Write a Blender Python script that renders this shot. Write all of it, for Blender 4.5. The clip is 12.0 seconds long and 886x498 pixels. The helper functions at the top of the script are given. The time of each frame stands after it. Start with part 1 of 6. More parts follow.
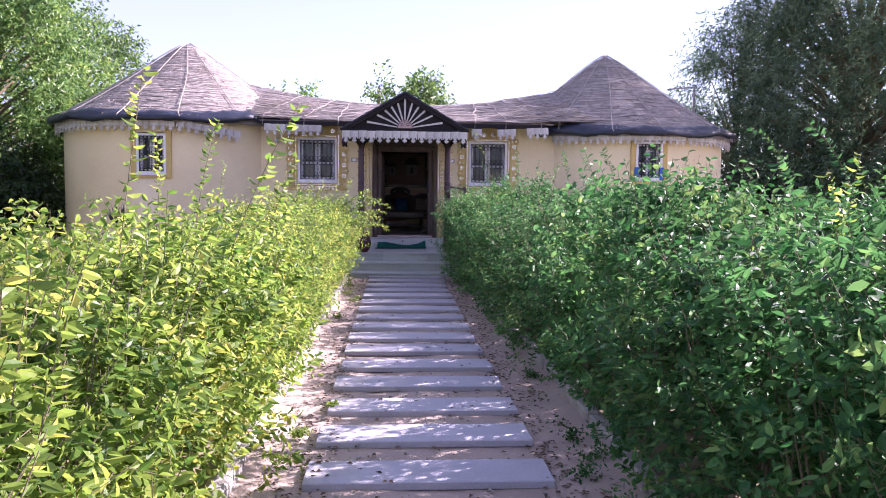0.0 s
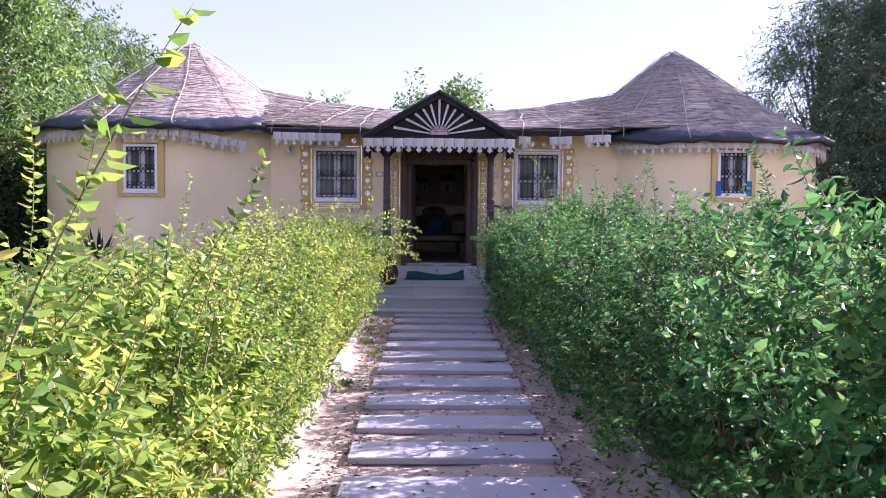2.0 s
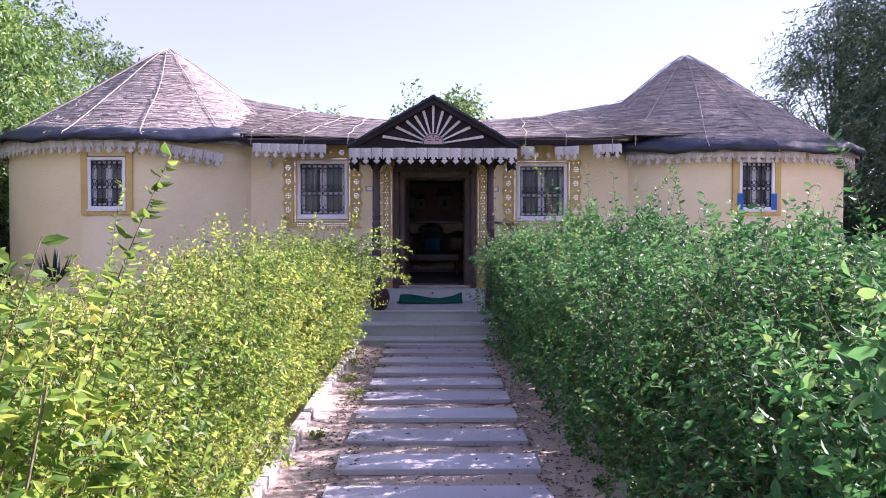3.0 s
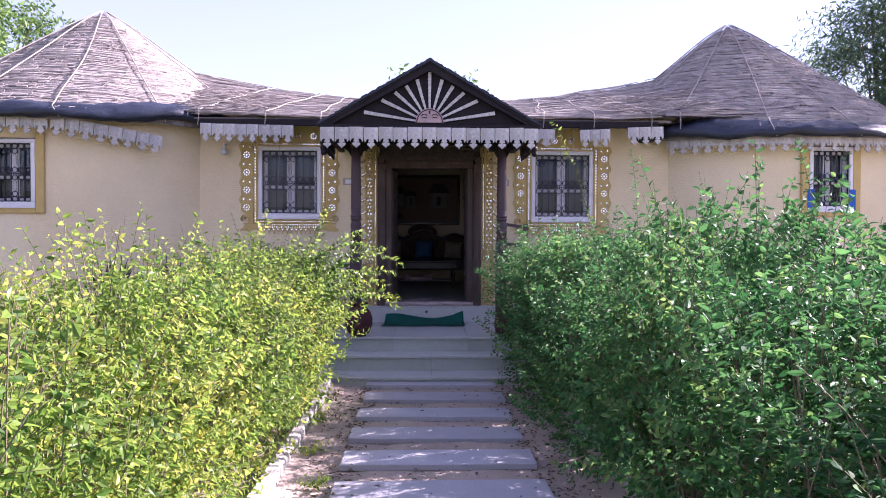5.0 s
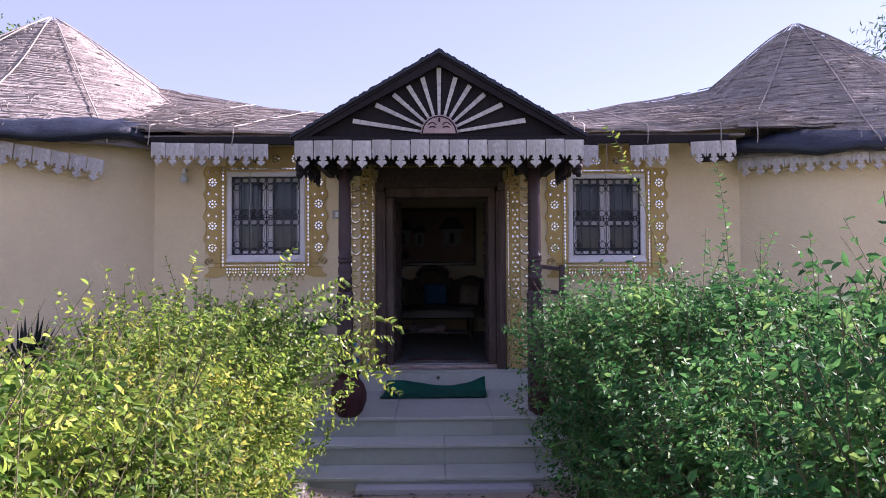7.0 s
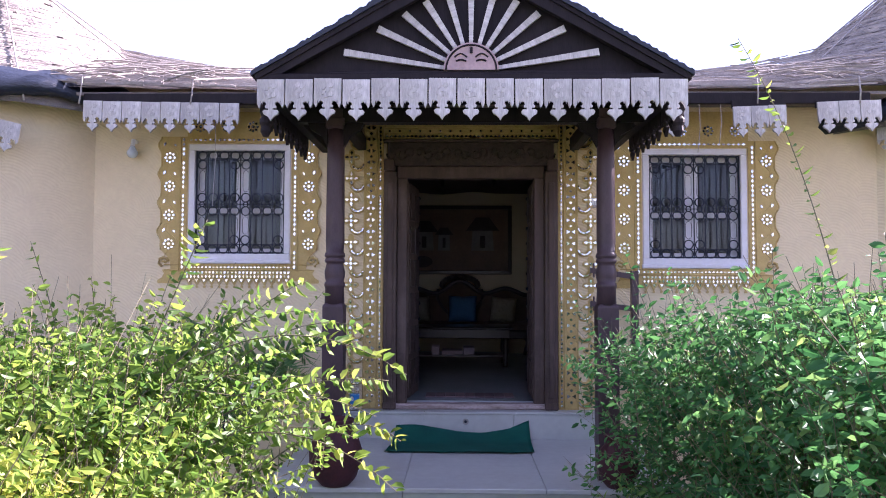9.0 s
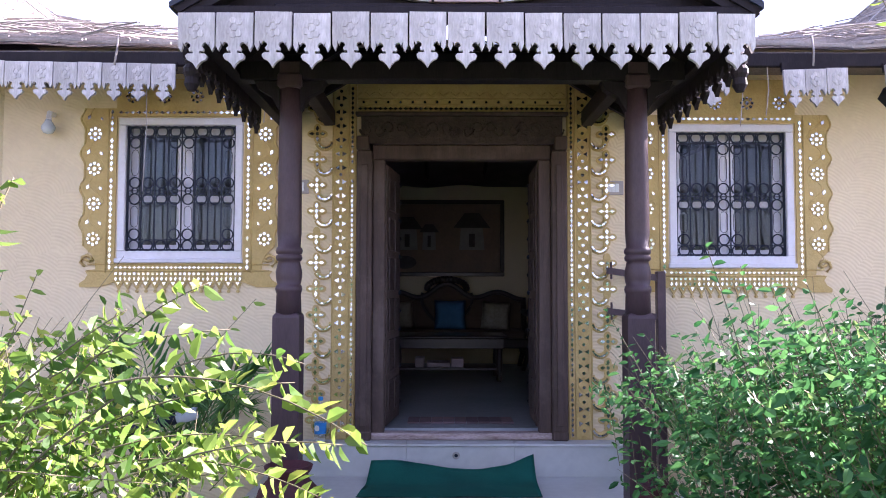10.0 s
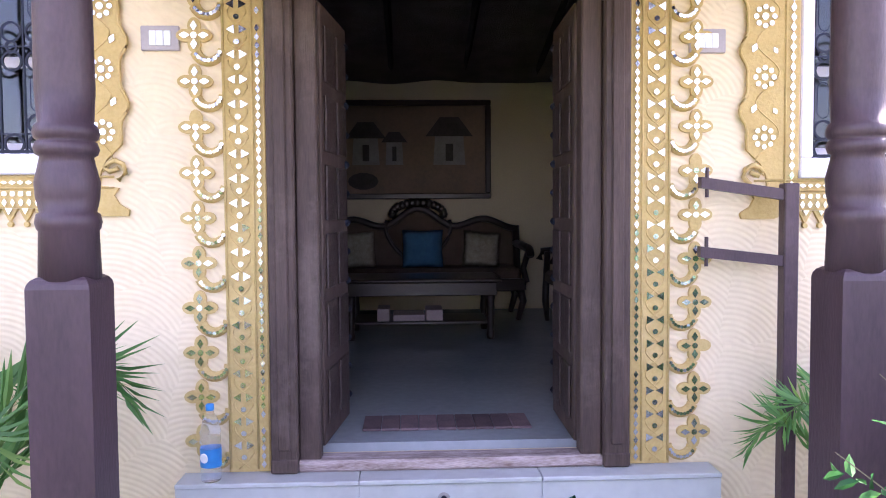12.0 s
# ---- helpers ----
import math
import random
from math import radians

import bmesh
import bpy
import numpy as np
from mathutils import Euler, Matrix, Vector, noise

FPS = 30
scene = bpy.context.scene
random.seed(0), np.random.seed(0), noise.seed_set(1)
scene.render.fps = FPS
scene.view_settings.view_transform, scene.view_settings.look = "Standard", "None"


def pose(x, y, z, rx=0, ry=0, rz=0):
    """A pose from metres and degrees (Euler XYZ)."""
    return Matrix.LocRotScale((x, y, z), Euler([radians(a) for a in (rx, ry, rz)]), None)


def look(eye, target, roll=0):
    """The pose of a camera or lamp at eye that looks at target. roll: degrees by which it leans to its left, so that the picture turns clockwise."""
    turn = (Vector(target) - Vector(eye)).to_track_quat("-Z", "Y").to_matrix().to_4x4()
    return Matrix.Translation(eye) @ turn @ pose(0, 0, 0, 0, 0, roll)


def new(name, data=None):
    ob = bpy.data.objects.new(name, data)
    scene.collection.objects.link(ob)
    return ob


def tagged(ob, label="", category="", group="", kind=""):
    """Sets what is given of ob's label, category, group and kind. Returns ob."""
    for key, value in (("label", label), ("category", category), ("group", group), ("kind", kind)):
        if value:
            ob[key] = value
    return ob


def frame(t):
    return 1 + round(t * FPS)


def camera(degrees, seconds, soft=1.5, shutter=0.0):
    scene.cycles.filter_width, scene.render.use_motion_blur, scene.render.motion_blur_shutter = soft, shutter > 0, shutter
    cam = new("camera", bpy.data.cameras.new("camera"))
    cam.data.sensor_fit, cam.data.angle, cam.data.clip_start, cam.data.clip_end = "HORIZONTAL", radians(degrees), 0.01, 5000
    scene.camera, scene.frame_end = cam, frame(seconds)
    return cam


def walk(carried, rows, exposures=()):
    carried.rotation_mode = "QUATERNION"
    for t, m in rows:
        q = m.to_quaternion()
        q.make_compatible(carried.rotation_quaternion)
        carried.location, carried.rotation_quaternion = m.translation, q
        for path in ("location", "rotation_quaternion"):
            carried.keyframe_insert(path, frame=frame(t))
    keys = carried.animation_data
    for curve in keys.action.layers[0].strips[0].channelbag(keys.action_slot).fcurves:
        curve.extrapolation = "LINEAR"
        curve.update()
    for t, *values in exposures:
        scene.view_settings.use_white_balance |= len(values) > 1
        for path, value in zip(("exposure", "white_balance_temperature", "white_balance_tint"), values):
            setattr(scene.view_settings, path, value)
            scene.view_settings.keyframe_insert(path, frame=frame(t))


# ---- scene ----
cam = camera(60.0, 12.0, soft=1.0)
PATH = [
    (0, (-0.061, -0.713, 1.654), (0.062, 1.279, 1.514), 0.6),
    (0.5, (-0.055, -0.011, 1.629), (0.033, 1.982, 1.48), 0.6),
    (1, (-0.06, 0.682, 1.618), (0.019, 2.676, 1.485), 0.7),
    (1.5, (-0.07, 1.385, 1.627), (0.027, 3.38, 1.519), 0.7),
    (2, (-0.035, 2.093, 1.669), (-0.001, 4.09, 1.579), 0.4),
    (2.5, (-0.034, 2.774, 1.698), (0.003, 4.772, 1.632), 0.0),
    (3, (0.095, 3.357, 1.675), (0.123, 5.356, 1.63), 0.0),
    (3.2, (0.113, 3.626, 1.676), (0.131, 5.625, 1.637), 0.0),
    (4.8, (0.015, 5.768, 1.717), (0.067, 7.767, 1.668), 0.0),
    (5, (-0.012, 6.036, 1.719), (0.051, 8.035, 1.676), 0.2),
    (5.5, (-0.063, 6.641, 1.711), (0.041, 8.638, 1.685), -0.4),
    (6, (-0.007, 7.21, 1.743), (0.056, 9.209, 1.722), -0.7),
    (6.5, (0.003, 7.753, 1.749), (0.044, 9.752, 1.786), 0.1),
    (7, (0.034, 8.287, 1.792), (0.064, 10.286, 1.848), -0.4),
    (7.2, (0.055, 8.528, 1.789), (0.057, 10.527, 1.827), -0.6),
    (8.8, (0.054, 10.285, 1.721), (0.014, 12.283, 1.807), 0.2),
    (9, (0.036, 10.519, 1.724), (-0.004, 12.516, 1.817), 0.2),
    (9.5, (-0.006, 11.073, 1.749), (-0.026, 13.07, 1.852), 0.1),
    (10, (0.008, 11.676, 1.731), (0.008, 13.674, 1.831), 0.1),
    (10.5, (-0.044, 12.249, 1.787), (-0.028, 14.248, 1.852), -0.1),
    (11, (-0.033, 12.816, 1.787), (0.018, 14.814, 1.848), -0.3),
    (11.5, (-0.027, 13.36, 1.745), (0.03, 15.359, 1.7715), -0.4),
    (11.6, (-0.03, 13.489, 1.742), (0.048, 15.485, 1.7175), -0.3),
    (12, (-0.029, 13.937, 1.736), (0.058, 15.933, 1.641), -0.4),
]
EXPOSURES = [(0, 2.26, 6030, 44), (3, 2.17, 5980, 45), (5, 2.3, 5950, 43), (6, 2.34, 5950, 42), (7, 1.9, 6050, 42), (9, 2.72, 5920, 39), (10, 3.1, 5920, 37), (11, 3.78, 5980, 36), (12, 4.26, 6200, 40)]
walk(cam, [(t, look(eye, target, roll)) for t, eye, target, roll in PATH], EXPOSURES)

# ---- daylight: hazy sky, sun to the right and beyond the house ----
SUN_AZ, SUN_EL = 67.0, 32.0   # degrees from +y towards +x, and above the horizon
world = bpy.data.worlds.new("sky")
scene.world = world
world.use_nodes = True
wn = world.node_tree
bg = wn.nodes["Background"]
sky = wn.nodes.new("ShaderNodeTexSky")
sky.sky_type, sky.sun_disc = "NISHITA", False
sky.sun_elevation, sky.sun_rotation = radians(SUN_EL), radians(SUN_AZ)
sky.air_density, sky.dust_density, sky.ozone_density = 1.0, 0.4, 1.6
haze = wn.nodes.new("ShaderNodeMix")   # thin even haze over the whole sky
haze.data_type = "RGBA"
haze.inputs[0].default_value = 0.6
haze.inputs[7].default_value = (1.95, 2.05, 2.55, 1)
wn.links.new(sky.outputs[0], haze.inputs[6])
wn.links.new(haze.outputs[2], bg.inputs[0])
bg.inputs[1].default_value = 0.081
sd = bpy.data.lights.new("sun", "SUN")
sd.energy, sd.angle, sd.color = 4.5, radians(0.7), (1.0, 0.93, 0.82)
sun = new("sun", sd)
saz, sel = radians(SUN_AZ), radians(SUN_EL)
SUN_DIR = Vector((math.sin(saz) * math.cos(sel), math.cos(saz) * math.cos(sel), math.sin(sel)))
sun.matrix_world = look(SUN_DIR * 50, (0, 0, 0))

# ---- materials ----
def nodes_of(name):
    m = bpy.data.materials.new(name)
    m.use_nodes = True
    t = m.node_tree
    return m, t, t.nodes["Principled BSDF"]


def mat(name, c1, c2=None, rough=0.7, metal=0.0, scale=6.0, fine=60.0, bump=0.15, stretch=(1, 1, 1), vary=0.0, dirt=None, dirt_amount=0.4, spec=0.4, detail=6):
    """Two colours mixed by coarse and fine noise, with relief; vary: change of brightness from piece to piece."""
    c2 = c2 or tuple(min(1, c * 0.75) for c in c1)
    m, t, b = nodes_of(name)
    N, L = t.nodes, t.links
    tc = N.new("ShaderNodeTexCoord")
    mp = N.new("ShaderNodeMapping")
    mp.inputs["Scale"].default_value = stretch
    L.new(tc.outputs["Object"], mp.inputs[0])
    n1, n2 = N.new("ShaderNodeTexNoise"), N.new("ShaderNodeTexNoise")
    for n, s in ((n1, scale), (n2, fine)):
        n.inputs["Scale"].default_value, n.inputs["Detail"].default_value = s, detail
        L.new(mp.outputs[0], n.inputs["Vector"])
    add = N.new("ShaderNodeMath")
    add.operation = "MULTIPLY_ADD"
    add.inputs[1].default_value = 0.45
    L.new(n2.outputs[0], add.inputs[0])
    mul = N.new("ShaderNodeMath")
    mul.operation = "MULTIPLY"
    mul.inputs[1].default_value = 0.6
    L.new(n1.outputs[0], mul.inputs[0])
    L.new(mul.outputs[0], add.inputs[2])
    ramp = N.new("ShaderNodeValToRGB")
    ramp.color_ramp.elements[0].position, ramp.color_ramp.elements[1].position = 0.36, 0.68
    ramp.color_ramp.elements[0].color, ramp.color_ramp.elements[1].color = (*c2, 1), (*c1, 1)
    L.new(add.outputs[0], ramp.inputs[0])
    col = ramp.outputs[0]
    if dirt:
        n3 = N.new("ShaderNodeTexNoise")
        n3.inputs["Scale"].default_value, n3.inputs["Detail"].default_value = scale * 0.35, 8
        n3.inputs["Roughness"].default_value = 0.7
        L.new(tc.outputs["Object"], n3.inputs["Vector"])
        r3 = N.new("ShaderNodeValToRGB")
        r3.color_ramp.elements[0].position, r3.color_ramp.elements[1].position = 0.52, 0.72
        r3.color_ramp.elements[1].color = (dirt_amount,) * 3 + (1,)
        L.new(n3.outputs[0], r3.inputs[0])
        mx = N.new("ShaderNodeMix")
        mx.data_type = "RGBA"
        L.new(r3.outputs[0], mx.inputs[0])
        L.new(col, mx.inputs[6])
        mx.inputs[7].default_value = (*dirt, 1)
        col = mx.outputs[2]
    if vary:
        oi = N.new("ShaderNodeObjectInfo")
        ge = N.new("ShaderNodeNewGeometry")
        sm = N.new("ShaderNodeMath")
        sm.operation = "ADD"
        L.new(oi.outputs["Random"], sm.inputs[0])
        L.new(ge.outputs["Random Per Island"], sm.inputs[1])
        fr = N.new("ShaderNodeMath")
        fr.operation = "FRACT"
        L.new(sm.outputs[0], fr.inputs[0])
        mr = N.new("ShaderNodeMapRange")
        mr.inputs["To Min"].default_value, mr.inputs["To Max"].default_value = 1 - vary, 1 + vary
        L.new(fr.outputs[0], mr.inputs[0])
        hs = N.new("ShaderNodeHueSaturation")
        L.new(mr.outputs[0], hs.inputs["Value"])
        L.new(col, hs.inputs["Color"])
        col = hs.outputs[0]
    L.new(col, b.inputs["Base Color"])
    b.inputs["Roughness"].default_value, b.inputs["Metallic"].default_value = rough, metal
    b.inputs["Specular IOR Level"].default_value = spec
    if bump:
        bp = N.new("ShaderNodeBump")
        bp.inputs["Strength"].default_value, bp.inputs["Distance"].default_value = bump, 0.02
        L.new(add.outputs[0], bp.inputs["Height"])
        L.new(bp.outputs[0], b.inputs["Normal"])
    return m


def leaf_mat(name, dark, light, yellow, glow=0.35, rough=0.45, spec=0.4):
    """Thin leaves: each its own tone, light passing through."""
    m, t, b = nodes_of(name)
    N, L = t.nodes, t.links
    ge = N.new("ShaderNodeNewGeometry")
    ramp = N.new("ShaderNodeValToRGB")
    e = ramp.color_ramp.elements
    e[0].position, e[0].color = 0.0, (*dark, 1)
    e[1].position, e[1].color = 0.66, (*light, 1)
    y = e.new(0.97)
    y.color = (*yellow, 1)
    # every leaf differs, and whole sprays are younger or older
    no = N.new("ShaderNodeTexNoise")
    no.inputs["Scale"].default_value, no.inputs["Detail"].default_value = 1.7, 3
    L.new(ge.outputs["Position"], no.inputs["Vector"])
    age = N.new("ShaderNodeMapRange")
    age.inputs["From Min"].default_value, age.inputs["From Max"].default_value = 0.35, 0.65
    age.inputs["To Min"].default_value, age.inputs["To Max"].default_value = -0.22, 0.28
    L.new(no.outputs[0], age.inputs[0])
    tone = N.new("ShaderNodeMath")
    tone.operation = "MULTIPLY_ADD"
    tone.inputs[1].default_value = 0.8
    L.new(ge.outputs["Random Per Island"], tone.inputs[0])
    L.new(age.outputs[0], tone.inputs[2])
    L.new(tone.outputs[0], ramp.inputs[0])
    oi = N.new("ShaderNodeObjectInfo")
    mr = N.new("ShaderNodeMapRange")
    mr.inputs["To Min"].default_value, mr.inputs["To Max"].default_value = 0.8, 1.2
    L.new(oi.outputs["Random"], mr.inputs[0])
    hs = N.new("ShaderNodeHueSaturation")
    L.new(mr.outputs[0], hs.inputs["Value"])
    L.new(ramp.outputs[0], hs.inputs["Color"])
    L.new(hs.outputs[0], b.inputs["Base Color"])
    b.inputs["Roughness"].default_value = rough
    b.inputs["Specular IOR Level"].default_value = spec
    tr = N.new("ShaderNodeBsdfTranslucent")
    h2 = N.new("ShaderNodeHueSaturation")
    h2.inputs["Hue"].default_value, h2.inputs["Saturation"].default_value, h2.inputs["Value"].default_value = 0.49, 1.0, 1.6
    L.new(hs.outputs[0], h2.inputs["Color"])
    L.new(h2.outputs[0], tr.inputs[0])
    mx = N.new("ShaderNodeMixShader")
    mx.inputs[0].default_value = glow
    L.new(b.outputs[0], mx.inputs[1])
    L.new(tr.outputs[0], mx.inputs[2])
    L.new(mx.outputs[0], N["Material Output"].inputs[0])
    return m


def plaster_mat(name, c1, c2, stain):
    """Mud plaster with trowelled arcs."""
    m = mat(name, c1, c2, rough=0.9, scale=1.3, fine=28, bump=0.0, dirt=stain, dirt_amount=0.35, spec=0.2)
    t = m.node_tree
    N, L = t.nodes, t.links
    tc = N.new("ShaderNodeTexCoord")
    no = N.new("ShaderNodeTexNoise")
    no.inputs["Scale"].default_value, no.inputs["Detail"].default_value = 1.6, 2
    L.new(tc.outputs["Object"], no.inputs["Vector"])
    # trowel sweeps: in every cell, arcs round a centre that lies off to one side
    vo = N.new("ShaderNodeTexVoronoi")
    vo.inputs["Scale"].default_value, vo.inputs["Randomness"].default_value = 4.0, 0.8
    L.new(tc.outputs["Object"], vo.inputs["Vector"])
    off = N.new("ShaderNodeVectorMath")
    off.operation = "ADD"
    off.inputs[1].default_value = (-0.10, 0.0, -0.22)
    L.new(vo.outputs["Position"], off.inputs[0])
    di = N.new("ShaderNodeVectorMath")
    di.operation = "DISTANCE"
    L.new(off.outputs[0], di.inputs[0])
    L.new(tc.outputs["Object"], di.inputs[1])
    w = N.new("ShaderNodeMath")
    w.operation = "MULTIPLY_ADD"
    w.inputs[1].default_value = 270.0
    L.new(di.outputs["Value"], w.inputs[0])
    wob = N.new("ShaderNodeMath")
    wob.operation = "MULTIPLY"
    wob.inputs[1].default_value = 7.0
    L.new(no.outputs[0], wob.inputs[0])
    L.new(wob.outputs[0], w.inputs[2])
    s = N.new("ShaderNodeMath")
    s.operation = "SINE"
    L.new(w.outputs[0], s.inputs[0])
    ad = N.new("ShaderNodeMath")
    ad.operation = "MULTIPLY_ADD"
    ad.inputs[1].default_value = 0.5
    L.new(s.outputs[0], ad.inputs[0])
    L.new(no.outputs[0], ad.inputs[2])
    bp = N.new("ShaderNodeBump")
    bp.inputs["Strength"].default_value, bp.inputs["Distance"].default_value = 0.19, 0.012
    L.new(ad.outputs[0], bp.inputs["Height"])
    L.new(bp.outputs[0], N["Principled BSDF"].inputs["Normal"])
    return m


PLASTER = plaster_mat("mud_plaster", (0.82, 0.685, 0.455), (0.74, 0.61, 0.40), (0.60, 0.49, 0.33))
PLASTER_IN = mat("inner_plaster", (0.78, 0.67, 0.48), (0.68, 0.58, 0.42), rough=0.9, scale=1.5, bump=0.1)
OCHRE = mat("ochre_clay", (0.60, 0.44, 0.175), (0.49, 0.345, 0.125), rough=0.85, scale=7, fine=70, bump=0.35, dirt=(0.6, 0.47, 0.24), dirt_amount=0.5)
MIRROR = mat("mirror_chip", (0.80, 0.81, 0.82), (0.68, 0.70, 0.71), rough=0.2, metal=1.0, scale=30, bump=0.03)
WHITE = mat("white_paint", (0.78, 0.76, 0.80), (0.68, 0.66, 0.69), rough=0.55, scale=5, fine=50, bump=0.08, dirt=(0.5, 0.46, 0.42))
OLDWHITE = mat("weathered_white_wood", (0.66, 0.63, 0.62), (0.36, 0.34, 0.33), rough=0.85, scale=9, fine=45, bump=0.3, stretch=(3, 3, 0.6), vary=0.14, dirt=(0.28, 0.25, 0.22), dirt_amount=0.6)
DARKWOOD = mat("dark_painted_wood", (0.024, 0.019, 0.022), (0.014, 0.011, 0.014), rough=0.6, scale=5, fine=40, bump=0.15, stretch=(4, 4, 0.6), dirt=(0.045, 0.035, 0.036), spec=0.15)
BROWNWOOD = mat("old_brown_wood", (0.105, 0.070, 0.058), (0.055, 0.037, 0.032), spec=0.25, rough=0.55, scale=4, fine=35, bump=0.3, stretch=(6, 6, 0.5), dirt=(0.26, 0.20, 0.17), dirt_amount=0.55)
CARVED = mat("carved_wood", (0.07, 0.045, 0.038), (0.03, 0.02, 0.018), rough=0.5, scale=16, fine=60, bump=0.8, detail=3)
IRON = mat("black_iron", (0.020, 0.027, 0.045), (0.011, 0.014, 0.024), spec=0.2, rough=0.5, metal=0.0, scale=20, bump=0.1)
REED = mat("grey_reed", (0.43, 0.385, 0.355), (0.22, 0.196, 0.182), rough=0.9, scale=7, fine=46, bump=0.4, vary=0.16, dirt=(0.2, 0.17, 0.16), dirt_amount=0.5)
THATCH = mat("thatch_matting", (0.29, 0.255, 0.245), (0.17, 0.148, 0.142), rough=0.95, scale=3, fine=70, bump=0.7, stretch=(1, 1, 4), dirt=(0.11, 0.09, 0.09), dirt_amount=0.7)
TARP = mat("black_tarpaulin", (0.026, 0.034, 0.058), (0.012, 0.015, 0.024), rough=0.38, spec=0.4, scale=6, fine=30, bump=0.6, stretch=(1, 1, 3))
ROPE = mat("pale_rope", (0.46, 0.42, 0.385), (0.27, 0.24, 0.22), rough=0.9, scale=30, fine=90, bump=0.3)
SAND = mat("sandy_earth", (0.44, 0.355, 0.30), (0.33, 0.265, 0.225), rough=0.95, scale=2.2, fine=55, bump=0.9, dirt=(0.22, 0.18, 0.15), dirt_amount=0.55)
SOIL = mat("garden_soil", (0.27, 0.23, 0.15), (0.17, 0.155, 0.095), rough=0.95, scale=1.2, fine=30, bump=0.9, dirt=(0.13, 0.16, 0.055), dirt_amount=0.9)
SLAB = mat("grey_sandstone", (0.45, 0.44, 0.49), (0.35, 0.345, 0.39), rough=0.75, scale=2.4, fine=45, bump=0.25, vary=0.12, dirt=(0.40, 0.33, 0.28), dirt_amount=0.5)
KERB = mat("whitewashed_kerb", (0.40, 0.39, 0.37), (0.24, 0.22, 0.2), rough=0.9, scale=7, fine=40, bump=0.6, dirt=(0.2, 0.17, 0.13), dirt_amount=0.7)
MARBLE = mat("pale_stone_step", (0.52, 0.54, 0.52), (0.43, 0.45, 0.44), rough=0.45, scale=1.8, fine=18, bump=0.05, dirt=(0.36, 0.33, 0.29), dirt_amount=0.5)
RISER = mat("greenish_stone_riser", (0.44, 0.47, 0.44), (0.36, 0.39, 0.36), rough=0.55, scale=1.5, fine=18, bump=0.05, vary=0.06, dirt=(0.34, 0.31, 0.27), dirt_amount=0.5)
# left hedge leaf: sunlight is put into its brighter, yellower green
LEAF_L = leaf_mat("shrub_leaf_sunlit", (0.05, 0.12, 0.02), (0.20, 0.30, 0.05), (0.42, 0.415, 0.085), 0.5, spec=0.28)
# right hedge leaf: the shaded side is put into its darker, bluer green
LEAF_R = leaf_mat("shrub_leaf_shaded", (0.018, 0.082, 0.026), (0.066, 0.20, 0.058), (0.18, 0.30, 0.08), 0.32, rough=0.55, spec=0.22)
# near-black green: the shade under the garden trees is put into this colour
LEAF_SHADE = leaf_mat("shaded_bush_leaf", (0.012, 0.03, 0.012), (0.03, 0.065, 0.022), (0.06, 0.10, 0.03), 0.2)
LEAF_T = leaf_mat("tree_leaf", (0.04, 0.10, 0.03), (0.12, 0.225, 0.055), (0.21, 0.30, 0.08), 0.38)
LEAF_W = leaf_mat("grey_tree_leaf", (0.045, 0.095, 0.055), (0.105, 0.18, 0.095), (0.18, 0.25, 0.13), 0.32)
TWIG = mat("twig_bark", (0.20, 0.17, 0.10), (0.11, 0.095, 0.055), rough=0.9, scale=10, bump=0.3)

# ---- building helpers ----
rnd = random.Random(7)


def thing(name, label, category, at=(0, 0, 0), group="", kind=""):
    ob = new(name)
    ob.empty_display_size = 0.1
    ob.location = at
    return tagged(ob, label, category, group, kind)


def mesh_of(bm, name, material, smooth=False):
    me = bpy.data.meshes.new(name)
    bmesh.ops.recalc_face_normals(bm, faces=bm.faces)
    if smooth:
        for f in bm.faces:
            f.smooth = True
    bm.to_mesh(me)
    bm.free()
    me.materials.append(material)
    return me


def part(name, bm, material, parent, label="", smooth=False, m=None):
    """Links a bmesh in world coordinates of the parent's frame as one mesh under parent."""
    ob = new(name, mesh_of(bm, name, material, smooth))
    ob.parent = parent
    if m is not None:
        ob.matrix_local = m
    if label:
        ob["label"] = label
    return ob


def piece(name, me, parent, m):
    """One more object on a shared mesh."""
    ob = new(name, me)
    ob.parent = parent
    ob.matrix_local = m
    return ob


def solid(name, bm, material, label, category, group="", kind="", smooth=False, at=None):
    ob = new(name, mesh_of(bm, name, material, smooth))
    if at is not None:
        ob.location = at
    return tagged(ob, label, category, group, kind)


def box(bm, x0, x1, y0, y1, z0, z1, bevel=0.0, seg=1):
    vs = [bm.verts.new(p) for p in ((x0, y0, z0), (x1, y0, z0), (x1, y1, z0), (x0, y1, z0), (x0, y0, z1), (x1, y0, z1), (x1, y1, z1), (x0, y1, z1))]
    fs = [bm.faces.new([vs[i] for i in q]) for q in ((3, 2, 1, 0), (4, 5, 6, 7), (0, 1, 5, 4), (1, 2, 6, 5), (2, 3, 7, 6), (3, 0, 4, 7))]
    if bevel:
        es = list({e for f in fs for e in f.edges})
        bmesh.ops.bevel(bm, geom=es, offset=bevel, segments=seg, affect="EDGES", profile=0.5)
    return bm


def boxes(*bs, bevel=0.0):
    bm = bmesh.new()
    for b in bs:
        box(bm, *b, bevel=bevel)
    return bm


